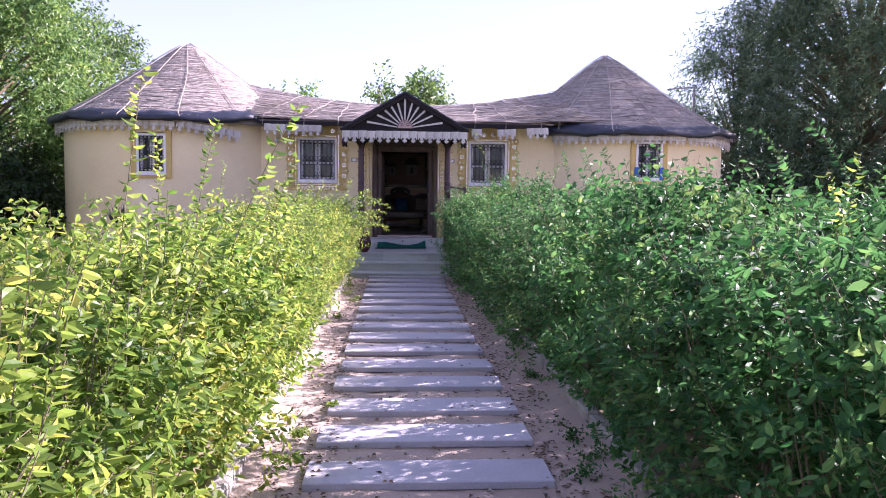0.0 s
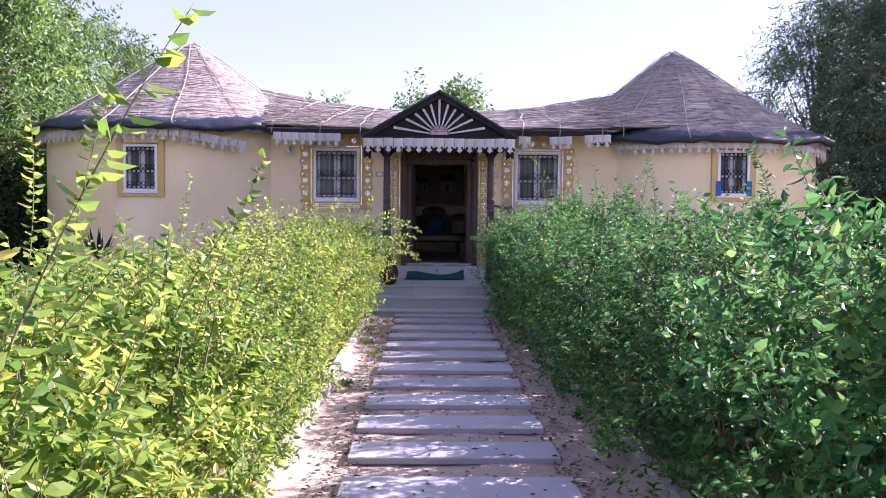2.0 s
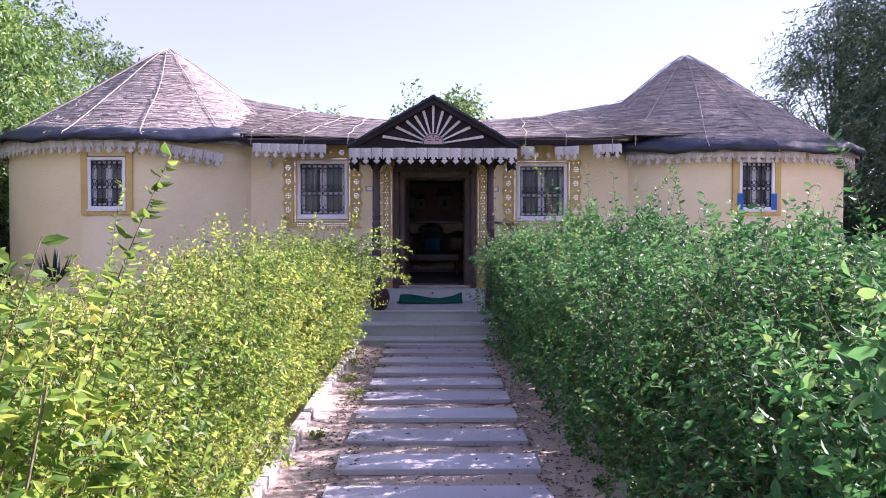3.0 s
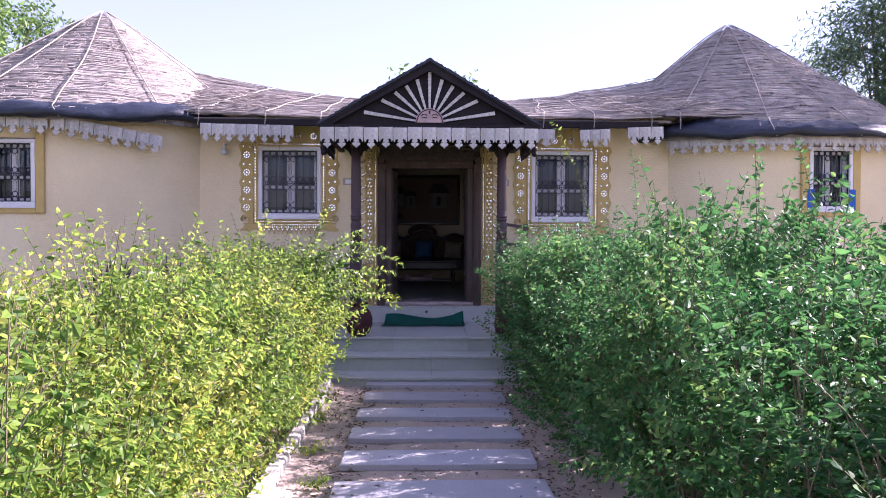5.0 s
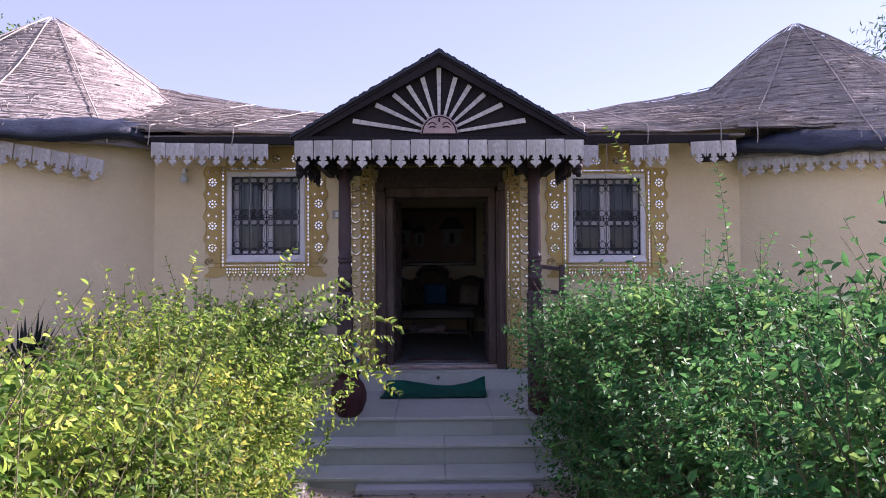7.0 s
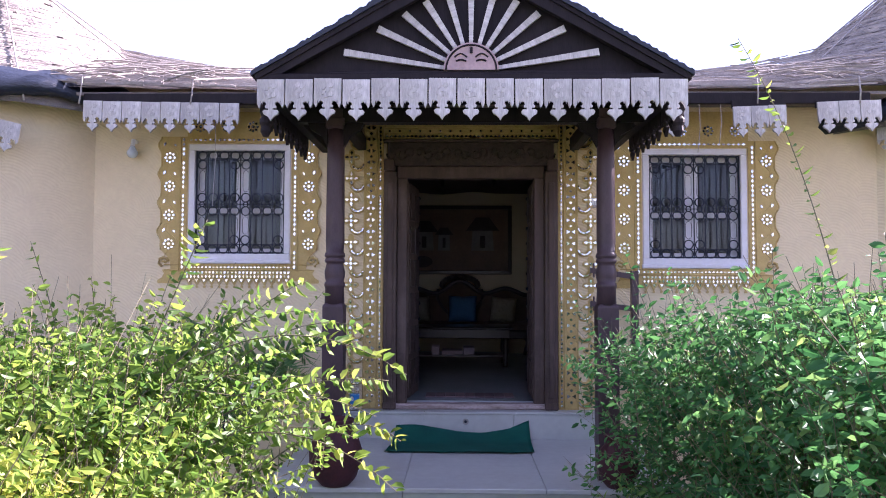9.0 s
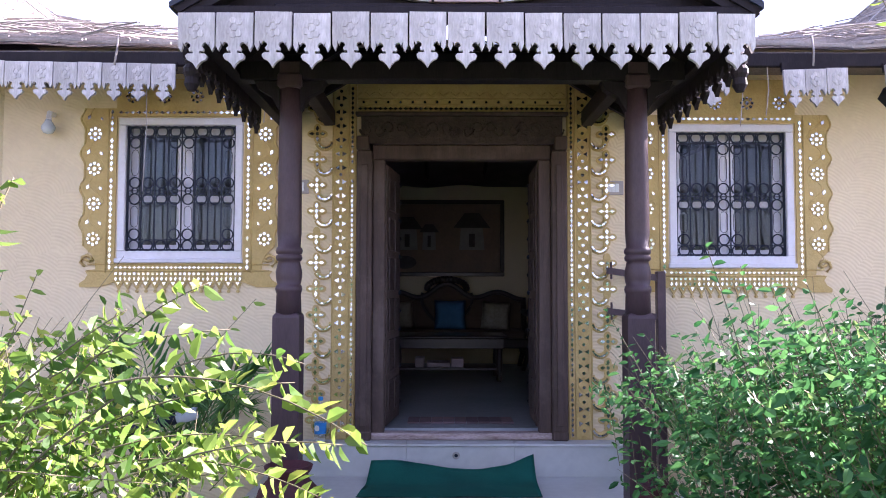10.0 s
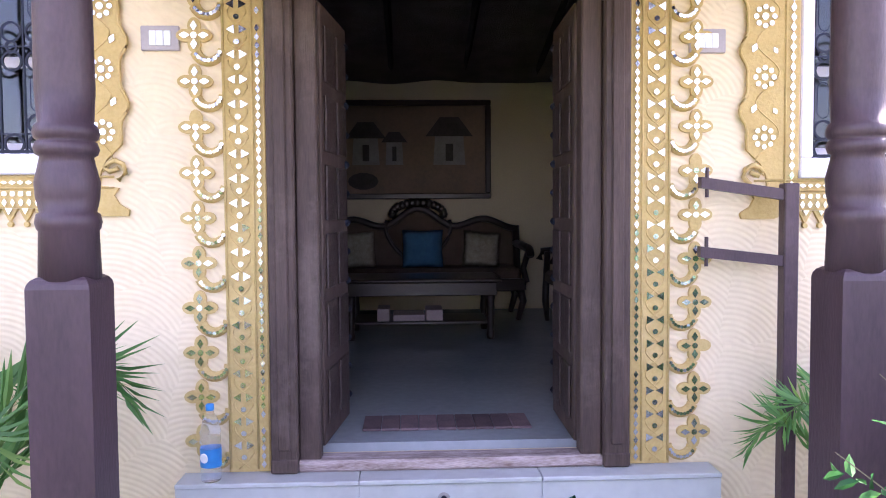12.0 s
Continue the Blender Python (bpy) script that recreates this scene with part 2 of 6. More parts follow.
def prism(bm, pts, y0, y1):
    """A polygon in x and z, given thickness in y."""
    a = [bm.verts.new((x, y0, z)) for x, z in pts]
    b = [bm.verts.new((x, y1, z)) for x, z in pts]
    bm.faces.new(a)
    bm.faces.new(b[::-1])
    n = len(pts)
    for i in range(n):
        bm.faces.new((a[i], b[i], b[(i + 1) % n], a[(i + 1) % n]))
    return bm


def lathe(bm, prof, cx=0, cy=0, seg=16, closed=True):
    rings = []
    for r, z in prof:
        rings.append([bm.verts.new((cx + r * math.cos(2 * math.pi * i / seg), cy + r * math.sin(2 * math.pi * i / seg), z)) for i in range(seg)])
    for a, b in zip(rings, rings[1:]):
        for i in range(seg):
            bm.faces.new((a[i], a[(i + 1) % seg], b[(i + 1) % seg], b[i]))
    if closed:
        bm.faces.new(rings[0][::-1])
        bm.faces.new(rings[-1])
    return bm


def tube(bm, pts, radii, seg=5):
    """A bent tube through points; radii: one, or one a point."""
    pts = [Vector(p) for p in pts]
    if not hasattr(radii, "__len__"):
        radii = [radii] * len(pts)
    rings = []
    for i, p in enumerate(pts):
        d = (pts[min(i + 1, len(pts) - 1)] - pts[max(i - 1, 0)])
        d = d.normalized() if d.length > 1e-6 else Vector((0, 0, 1))
        u = d.cross(Vector((0.31, 0.17, 0.93)) if abs(d.z) < 0.9 else Vector((1, 0, 0))).normalized()
        v = d.cross(u)
        rings.append([bm.verts.new(p + (u * math.cos(2 * math.pi * k / seg) + v * math.sin(2 * math.pi * k / seg)) * radii[i]) for k in range(seg)])
    for a, b in zip(rings, rings[1:]):
        for k in range(seg):
            bm.faces.new((a[k], a[(k + 1) % seg], b[(k + 1) % seg], b[k]))
    bm.faces.new(rings[0][::-1])
    bm.faces.new(rings[-1])
    return bm


def leaf_sheet(name, leaves, material, full=False):
    """Folded leaves joined in one mesh. leaves: rows of base, along, side, length, width, fold."""
    n = len(leaves)
    base = np.array([l[0] for l in leaves])
    d = np.array([l[1] for l in leaves])
    s = np.array([l[2] for l in leaves])
    ln = np.array([l[3] for l in leaves])[:, None]
    wd = np.array([l[4] for l in leaves])[:, None]
    up = np.cross(d, s)
    k = 7 if full else 5
    v = np.empty((n, k, 3))
    v[:, 0] = base
    v[:, 1] = base + d * ln * 0.5 - up * ln * 0.03
    v[:, 2] = base + d * ln - up * ln * 0.13
    if full:
        for a, sg in ((3, 1), (5, -1)):
            v[:, a] = base + d * ln * 0.27 + s * wd * 0.9 * sg + up * wd * 0.4
            v[:, a + 1] = base + d * ln * 0.63 + s * wd * 0.92 * sg + up * (wd * 0.35 - ln * 0.05)
        tris = np.array([[0, 1, 3], [3, 1, 4], [4, 1, 2], [0, 5, 1], [5, 6, 1], [6, 2, 1]])
    else:
        for a, sg in ((3, 1), (4, -1)):
            v[:, a] = base + d * ln * 0.45 + s * wd * sg + up * wd * 0.4
        tris = np.array([[0, 1, 3], [3, 1, 2], [0, 4, 1], [4, 2, 1]])
    f = (tris[None] + (np.arange(n) * k)[:, None, None]).reshape(-1, 3)
    me = bpy.data.meshes.new(name)
    me.from_pydata(v.reshape(-1, 3).tolist(), [], f.tolist())
    me.materials.append(material)
    return me


def unit(v):
    return v / max(1e-9, float(np.linalg.norm(v)))

# ---- ground, path, steps ----
def ground():
    bm = bmesh.new()
    n = 40
    for i in range(n + 1):
        for j in range(n + 1):
            x = (abs(i - n / 2) / (n / 2)) ** 2.2 * 400 * (1 if i > n / 2 else -1)
            y = 10 + (abs(j - n / 2) / (n / 2)) ** 2.2 * 400 * (1 if j > n / 2 else -1)
            bm.verts.new((x, y, -0.045))
    bm.verts.ensure_lookup_table()
    for i in range(n):
        for j in range(n):
            a = i * (n + 1) + j
            bm.faces.new([bm.verts[k] for k in (a, a + n + 1, a + n + 2, a + 1)])
    solid("ground", bm, SOIL, "brown garden soil with patches of low grass", "ground", kind="structure")
    bm = bmesh.new()
    nx, ny = 24, 160
    for j in range(ny + 1):
        for i in range(nx + 1):
            x, y = -1.12 + 2.62 * i / nx, -4.0 + 19.0 * j / ny
            edge = max(0, abs(x - 0.19) - 0.95) * 0.12
            z = -0.026 + edge + 0.022 * noise.noise((x * 2.3, y * 2.3, 0)) + 0.012 * noise.noise((x * 9, y * 9, 3))
            bm.verts.new((x, y, z))
    bm.verts.ensure_lookup_table()
    for j in range(ny):
        for i in range(nx):
            a = j * (nx + 1) + i
            bm.faces.new([bm.verts[k] for k in (a, a + 1, a + nx + 2, a + nx + 1)])
    return solid("path", bm, SAND, "sandy garden path strewn with dry leaves", "path", kind="structure", smooth=True)


PATH_OB = ground()

SLAB_Y0, SLAB_STEP = 3.553, 0.7335


def slabs():
    bm = boxes((-0.726, 0.726, 0, 0.37, -0.05, 0.0), bevel=0.006)
    me = mesh_of(bm, "slab", SLAB)
    for k in range(-8, 16):
        jx, jr = rnd.uniform(-0.012, 0.012), rnd.uniform(-0.5, 0.5)
        ob = piece("paving_slab", me, PATH_OB, pose(0.141 + jx, SLAB_Y0 + k * SLAB_STEP, 0.018 + rnd.uniform(-0.004, 0.006), rnd.uniform(-0.3, 0.3), rnd.uniform(-0.3, 0.3), jr))


slabs()


def kerbs():
    for side, x in (("left", -1.02), ("right", 1.40)):
        k = thing("kerb", "low whitewashed concrete kerb with worn edge, along the path", "kerb", (x, 0, 0), group="path kerbs", kind="structure")
        y = -4.0
        while y < 14.0:
            ln = rnd.uniform(0.55, 0.75)
            bm = bmesh.new()
            box(bm, -0.05, 0.05, 0, ln - 0.015, -0.08, 0.085 + rnd.uniform(-0.012, 0.012), bevel=0.014)
            for v in bm.verts:
                v.co += 0.008 * Vector(noise.noise_vector((v.co.x * 9 + y, v.co.y * 9, v.co.z * 9)))
            part("kerb_stone", bm, KERB, k, m=pose(rnd.uniform(-0.012, 0.012), y, 0, 0, rnd.uniform(-4, 4), rnd.uniform(-1, 1)))
            y += ln


kerbs()

STEP_X0, STEP_X1, FLOOR_Z, WY = -1.22, 1.50, 0.44, 17.12


def steps():
    st = thing("porch_steps", "pale stone steps and porch floor before the doorway", "steps", (0, 0, 0), kind="structure")
    z2, z1, z0 = FLOOR_Z, FLOOR_Z - 0.18, FLOOR_Z - 0.36
    for nm, ya, yb, z in (("tread", 14.70, 15.137, z0), ("tread", 15.10, 15.457, z1), ("porch_floor", 15.42, WY, z2)):
        w = 2 if nm == "tread" else 3
        xs = [STEP_X0 + (STEP_X1 - STEP_X0) * i / w for i in range(w + 1)]
        for a, b in zip(xs, xs[1:]):
            part(nm, boxes((a + 0.0015, b - 0.0015, ya, yb, z - 0.032, z), bevel=0.005), MARBLE, st)
            part("riser", boxes((a + 0.0015, b - 0.0015, ya + 0.022, yb if nm == "tread" else WY, -0.05 if z == z0 else z - 0.178, z - 0.034)), RISER, st, "pale greenish stone riser")
    xs = (-0.97, -0.24, 0.50, 1.24)
    for a, b in zip(xs, xs[1:]):
        part("door_ledge", boxes((a + 0.001, b - 0.001, 16.97, 17.117, 0.645, 0.665), bevel=0.004), MARBLE, st, "raised pale stone ledge below the door")
        part("ledge_face", boxes((a + 0.001, b - 0.001, 16.982, 17.117, FLOOR_Z + 0.001, 0.643)), MARBLE, st)
    bm = lathe(bmesh.new(), [(0.024, 0), (0.026, 0.004), (0.014, 0.006), (0.012, 0.001)], seg=14)
    part("drain_hole", bm, KERB, st, "small round drain hole", m=pose(0.10, 16.978, 0.585, 90))
    # no open bore: a black disc gives the shade inside the hole
    part("drain_dark_disc", lathe(bmesh.new(), [(0.012, 0), (0.012, 0.007)], seg=12), IRON, st, "dark disc for the shade inside the drain", m=pose(0.10, 16.978, 0.585, 90))


steps()

# ---- the house: middle block between two round huts ----
HUTS = {"left": (-5.24, 19.0, 2.82), "right": (5.46, 19.25, 2.82)}
DOOR = (-0.604, 0.884, 0.665, 2.975)
WINDOWS = {"window_1": (-2.31, -1.42, 1.93, 2.94), "window_2": (1.617, 2.507, 1.90, 2.90)}


def front_wall():
    """Front wall with a doorway and two window openings cut through its thickness."""
    xs = sorted({-3.25, 3.75, DOOR[0] + 0.02, DOOR[1] - 0.02, *(w[i] for w in WINDOWS.values() for i in (0, 1))})
    bm = bmesh.new()
    for a, b in zip(xs, xs[1:]):
        mid = (a + b) / 2
        hole = None
        if DOOR[0] < mid < DOOR[1]:
            hole = (0.5, DOOR[3] - 0.02)
        for w in WINDOWS.values():
            if w[0] < mid < w[1]:
                hole = (w[2], w[3])
        if hole:
            if hole[0] > 0.5:
                box(bm, a, b, WY, WY + 0.32, -0.1, hole[0])
            else:
                box(bm, a, b, WY, WY + 0.32, -0.1, 0.66)
            box(bm, a, b, WY, WY + 0.32, hole[1], 3.45)
        else:
            box(bm, a, b, WY, WY + 0.32, -0.1, 3.45)
    bmesh.ops.remove_doubles(bm, verts=bm.verts, dist=0.0005)
    return solid("wall_front", bm, PLASTER, "cream mud-plastered front wall with trowelled arcs", "wall", kind="structure")


WALL_FRONT = front_wall()


def hut_wall(side, a_window, half):
    """Round wall, one window opening at the angle a_window (degrees from -y)."""
    cx, cy, r = HUTS[side]
    bm = bmesh.new()
    seg = 96
    rings = {}
    zs = (-0.1, 2.03, 2.93, 3.22)
    a0 = [(-180 + 360 * i / seg) for i in range(seg)]
    ang = sorted(set([a for a in a0 if abs(a - a_window) > half + 1.0] + [a_window - half, a_window + half, a_window]))
    pts = []
    for a in ang:
        t = radians(a)
        pts.append((math.sin(t), -math.cos(t), a))
    for layer, rad in (("o", r), ("i", r - 0.3)):
        for k, z in enumerate(zs):
            rings[layer, k] = [bm.verts.new((rad * px, rad * py, z)) for px, py, _ in pts]
    n = len(pts)
    for k in range(3):
        for i in range(n):
            j = (i + 1) % n
            am = (pts[i][2] + pts[j][2]) / 2
            if k == 1 and abs(am - a_window) < half and j:
                continue
            bm.faces.new((rings["o", k][i], rings["o", k][j], rings["o", k + 1][j], rings["o", k + 1][i]))
            bm.faces.new((rings["i", k][j], rings["i", k][i], rings["i", k + 1][i], rings["i", k + 1][j]))
    idx = [i for i in range(n) if abs(pts[i][2] - a_window) <= half + 1e-6]
    for i, j in zip(idx, idx[1:]):
        for k in (1, 2):
            bm.faces.new((rings["o", k][i], rings["o", k][j], rings["i", k][j], rings["i", k][i]))
    for i in (idx[0], idx[-1]):
        bm.faces.new((rings["o", 1][i], rings["i", 1][i], rings["i", 2][i], rings["o", 2][i]))
    ob = solid("wall_hut_" + side, bm, PLASTER, "round cream mud-plastered hut wall", "wall", kind="structure", at=(cx, cy, 0), smooth=False)
    for f in ob.data.polygons:
        f.use_smooth = abs(f.normal.z) < 0.5 and f.area > 0.02
    return ob


hut_wall("left", -1.3, 6.6)
hut_wall("right", 3.9, 6.2)


# ---- roofs ----
TOPS = {"left": (5.42, 3.27), "right": (5.39, 3.13)}
LEAN = {"left": 0.0, "right": -0.06}   # the tip of the right cone stands a little off its centre


def cone_z(r, top=5.45, foot=3.27, rad=3.08):
    t = min(1.0, max(0.0, r / rad))
    return foot + (top - foot) * ((1 - t) - 0.10 * t * (1 - t)) - 0.07 * math.exp(-(r / 0.3) ** 2)


def cone_roof(side):
    cx, cy, _ = HUTS[side]

    def cone_h(r):
        return cone_z(r, *TOPS[side])

    roof = thing("roof_hut_" + side, "conical grey reed thatch roof of a round hut, tied with ropes", "roof", (cx, cy, 0), kind="structure")
    prof = [(3.08 - 0.003, cone_h(3.08) - 0.09)] + [(3.08 * (1 - i / 24), cone_h(3.08 * (1 - i / 24))) for i in range(25)]
    bm = bmesh.new()
    rings = []
    seg = 72
    for r, z in prof:
        r = max(r, 0.02)
        rings.append([bm.verts.new((r * math.cos(2 * math.pi * i / seg), r * math.sin(2 * math.pi * i / seg), z - 0.02 + 0.03 * noise.noise((2.2 * r * math.cos(2 * math.pi * i / seg), 2.2 * r * math.sin(2 * math.pi * i / seg), z)))) for i in range(seg)])
    for a, b in zip(rings, rings[1:]):
        for i in range(seg):
            bm.faces.new((a[i], a[(i + 1) % seg], b[(i + 1) % seg], b[i]))
    bm.faces.new(rings[-1])
    part("thatch", bm, THATCH, roof, smooth=True)
    # rows of split reed laid round the cone
    rr = random.Random(len(side))
    verts, faces = [], []
    r = 2.97
    while r > 0.16:
        a = rr.uniform(0, 1)
        end = a + 2 * math.pi
        while a < end:
            ln = rr.uniform(0.15, 1.1) / max(r, 0.5)
            w, lift = rr.uniform(0.005, 0.010), rr.uniform(0.0, 0.020)
            tilt = rr.uniform(-0.014, 0.014)
            m = max(2, int(ln * 6) + 1)
            b0 = len(verts)
            for k in range(m + 1):
                t = a + ln * k / m
                rk = r + tilt * (k / m - 0.5) + rr.uniform(-0.006, 0.006)
                z = cone_h(rk) + lift + 0.03 * noise.noise((2.2 * rk * math.cos(t), 2.2 * rk * math.sin(t), cone_h(rk)))
                for dr, dz in ((w, -w * 0.7), (w, 0.012 - w * 0.3), (-w, 0.012 + w * 0.7), (-w, w * 0.3)):
                    verts.append(((rk + dr) * math.cos(t), (rk + dr) * math.sin(t), z + dz - 0.012))
            for k in range(m):
                p, q = b0 + 4 * k, b0 + 4 * k + 4
                for c in range(4):
                    faces.append((p + c, p + (c + 1) % 4, q + (c + 1) % 4, q + c))
            faces.append((b0, b0 + 3, b0 + 2, b0 + 1))
            faces.append(tuple(b0 + 4 * m + c for c in range(4)))
            a += ln + rr.uniform(0.0, 0.12) / max(r, 0.4)
        r -= rr.uniform(0.021, 0.030)
    # loose straws lying every way
    for k in range(3000):
        r, t = 3.05 * rr.uniform(0.02, 1) ** 0.5, rr.uniform(0, 2 * math.pi)
        ln, skew, w = rr.uniform(0.03, 0.13), rr.uniform(-1.3, 1.3), rr.uniform(0.0012, 0.003)
        b0 = len(verts)
        for k2 in (0, 1):
            rk, tt = r + k2 * ln * math.cos(skew), t + k2 * ln * math.sin(skew) / r
            z = cone_h(rk) + 0.02 + rr.uniform(0, 0.02)
            for dt, dz in ((-w, 0), (w, 0), (0, 0.004)):
                verts.append((rk * math.cos(tt + dt / r), rk * math.sin(tt + dt / r), z + dz))
        for c in range(3):
            faces.append((b0 + c, b0 + (c + 1) % 3, b0 + 3 + (c + 1) % 3, b0 + 3 + c))
    me = bpy.data.meshes.new("reeds")
    me.from_pydata(verts, [], faces)
    me.materials.append(REED)
    ob = new("reeds", me)
    ob.parent = roof
    tagged(ob, "rows of split grey reeds", kind="stuff")
    # ropes from the tip to the eave
    for k in range(14):
        t = radians(k * 360 / 14 + rr.uniform(-6, 6))
        pts = []
        wob = rr.uniform(-0.05, 0.05)
        for i in range(19):
            r = 0.06 + 3.06 * i / 18
            tt = t + wob * math.sin(i / 18 * 5) * 0.6
            pts.append((r * math.cos(tt), r * math.sin(tt), cone_h(r) + 0.045 + 0.02 * noise.noise((r, k, 1))))
        r = 3.13
        pts.append((r * math.cos(t), r * math.sin(t), cone_h(3.08) - 0.10))
        part("rope", tube(bmesh.new(), pts, 0.0085, 5), ROPE, roof, smooth=True)
    # crumpled tarpaulin showing below the thatch at the eave
    bm = bmesh.new()
    seg = 240
    rings = []
    for r, z in ((2.84, 3.30), (3.02, 3.21), (3.13, 3.19), (3.17, 3.24), (3.13, 3.31), (3.05, 3.375), (2.95, 3.43), (2.90, 3.42)):
        row = []
        for i in range(seg):
            t = 2 * math.pi * i / seg
            q = noise.noise((math.cos(t) * 5 + r * 3, math.sin(t) * 5, z * 4)) * 0.06 + noise.noise((math.cos(t) * 17, math.sin(t) * 17 + r * 6, z * 9)) * 0.035 + noise.noise((math.cos(t) * 2.3 + 9, math.sin(t) * 2.3, r)) * 0.06
            row.append(bm.verts.new(((r + q * 0.5) * math.cos(t), (r + q * 0.5) * math.sin(t), z + q)))
        rings.append(row)
    for a, b in zip(rings, rings[1:]):
        for i in range(seg):
            bm.faces.new((a[i], a[(i + 1) % seg], b[(i + 1) % seg], b[i]))
    part("tarpaulin", bm, TARP, roof, "crumpled black tarpaulin edge under the thatch", smooth=True, m=Matrix.Translation((0, 0, TOPS[side][1] - 3.27)))
    shear = Matrix.Identity(4)
    shear[0][2] = LEAN[side]
    for ch in roof.children:
        if ch.name.split(".")[0] != "tarpaulin":
            ch.data.transform(Matrix.Translation((0, 0, 3.2)) @ shear @ Matrix.Translation((0, 0, -3.2)))
    return roof


cone_roof("left")
cone_roof("right")


def mid_z(x, y):
    """Height of the sagging middle roof."""
    t = (y - 16.62) / 2.4
    ridge = 3.89 + 0.03 * (x - 0.2) ** 2
    foot = 3.30 + 0.004 * (x - 0.2) ** 2
    return foot + (ridge - foot) * (t if t <= 1 else 2 - t)


def mid_roof():
    roof = thing("roof_middle", "sagging grey reed thatch roof between the huts", "roof", (0, 0, 0), kind="structure")
    bm = bmesh.new()
    nx, ny = 60, 36
    g = []
    for i in range(nx + 1):
        x = -4.3 + 8.8 * i / nx
        row = []
        for j in range(ny + 1):
            y = 16.62 + 5.9 * j / ny
            row.append(bm.verts.new((x, y, mid_z(x, y) - 0.02 + 0.035 * noise.noise((x * 2, y * 2, 5)))))
        g.append(row)
    for i in range(nx):
        for j in range(ny):
            bm.faces.new((g[i][j], g[i + 1][j], g[i + 1][j + 1], g[i][j + 1]))
    bmesh.ops.solidify(bm, geom=bm.faces[:], thickness=0.07)
    part("thatch", bm, THATCH, roof, smooth=True)
    rr = random.Random(5)
    verts, faces = [], []
    y = 16.60
    while y < 19.2:
        x = -4.4 + rr.uniform(0, 0.5)
        while x < 4.6:
            ln = rr.uniform(0.3, 1.6)
            w, lift, tilt = rr.uniform(0.005, 0.012), rr.uniform(0.0, 0.035), rr.uniform(-0.035, 0.035)
            m = max(2, int(ln * 4))
            b0 = len(verts)
            for k in range(m + 1):
                xx = x + ln * k / m
                yy = y + tilt * (k / m - 0.5)
                z = mid_z(xx, yy) + lift + 0.035 * noise.noise((xx * 2, yy * 2, 5))
                for dy, dz in ((-w, -w * 0.3), (-w, 0.01), (w, 0.012 + w * 0.3), (w, w * 0.3)):
                    verts.append((xx, yy + dy, z + dz - 0.008))
            for k in range(m):
                p, q = b0 + 4 * k, b0 + 4 * k + 4
                for c in range(4):
                    faces.append((p + c, p + (c + 1) % 4, q + (c + 1) % 4, q + c))
            faces.append((b0, b0 + 3, b0 + 2, b0 + 1))
            faces.append(tuple(b0 + 4 * m + c for c in range(4)))
            x += ln + rr.uniform(0, 0.15)
        y += rr.uniform(0.022, 0.036)
    me = bpy.data.meshes.new("reeds")
    me.from_pydata(verts, [], faces)
    me.materials.append(REED)
    ob = new("reeds", me)
    ob.parent = roof
    tagged(ob, "rows of split grey reeds", kind="stuff")
    for x0, x1 in ((-3.0, -2.4), (-2.1, -1.6), (-1.35, -1.2), (1.7, 1.9), (2.4, 2.2), (3.2, 2.6), (3.6, 3.0)):
        pts = [(x0 + (x1 - x0) * i / 10 + 0.03 * math.sin(i * 1.3), 16.58 + 2.3 * i / 10, mid_z(x0 + (x1 - x0) * i / 10, 16.6 + 2.3 * i / 10) + 0.05) for i in range(11)]
        pts = [(x0 - 0.01, 16.55, 3.16), (x0, 16.56, 3.26)] + pts
        part("rope", tube(bmesh.new(), pts, 0.007, 5), ROPE, roof, smooth=True)
    # ragged loose reeds where the cones run into the middle roof
    bm = bmesh.new()
    for k in range(170):
        sd = rr.choice((-1, 1))
        x, y = 0.2 + sd * rr.uniform(2.35, 3.7), rr.uniform(16.55, 17.9)
        a, ln = rr.gauss(0, 0.32), rr.uniform(0.15, 0.6)
        dx, dy = ln * math.cos(a), ln * math.sin(a) * 0.8
        z0, z1 = mid_z(x, y) + rr.uniform(0.03, 0.12), mid_z(x + dx, max(16.5, y + dy)) + rr.uniform(0.03, 0.15)
        tube(bm, [(x, y, z0), (x + dx / 2, y + dy / 2, (z0 + z1) / 2 + 0.015), (x + dx, y + dy, z1)], rr.uniform(0.004, 0.008), 4)
    ob = part("loose_reeds", bm, REED, roof)
    tagged(ob, "ragged loose reeds sticking out", kind="stuff")
    # flat lath edge and dark cloth along the eave
    part("eave_board", boxes((-3.0, 3.3, 16.60, 16.64, 3.17, 3.26), bevel=0.006), DARKWOOD, roof, "dark eave board")
    part("soffit", boxes((-3.2, 3.5, 16.66, 17.3, 3.26, 3.285)), THATCH, roof, "dark woven soffit")


mid_roof()

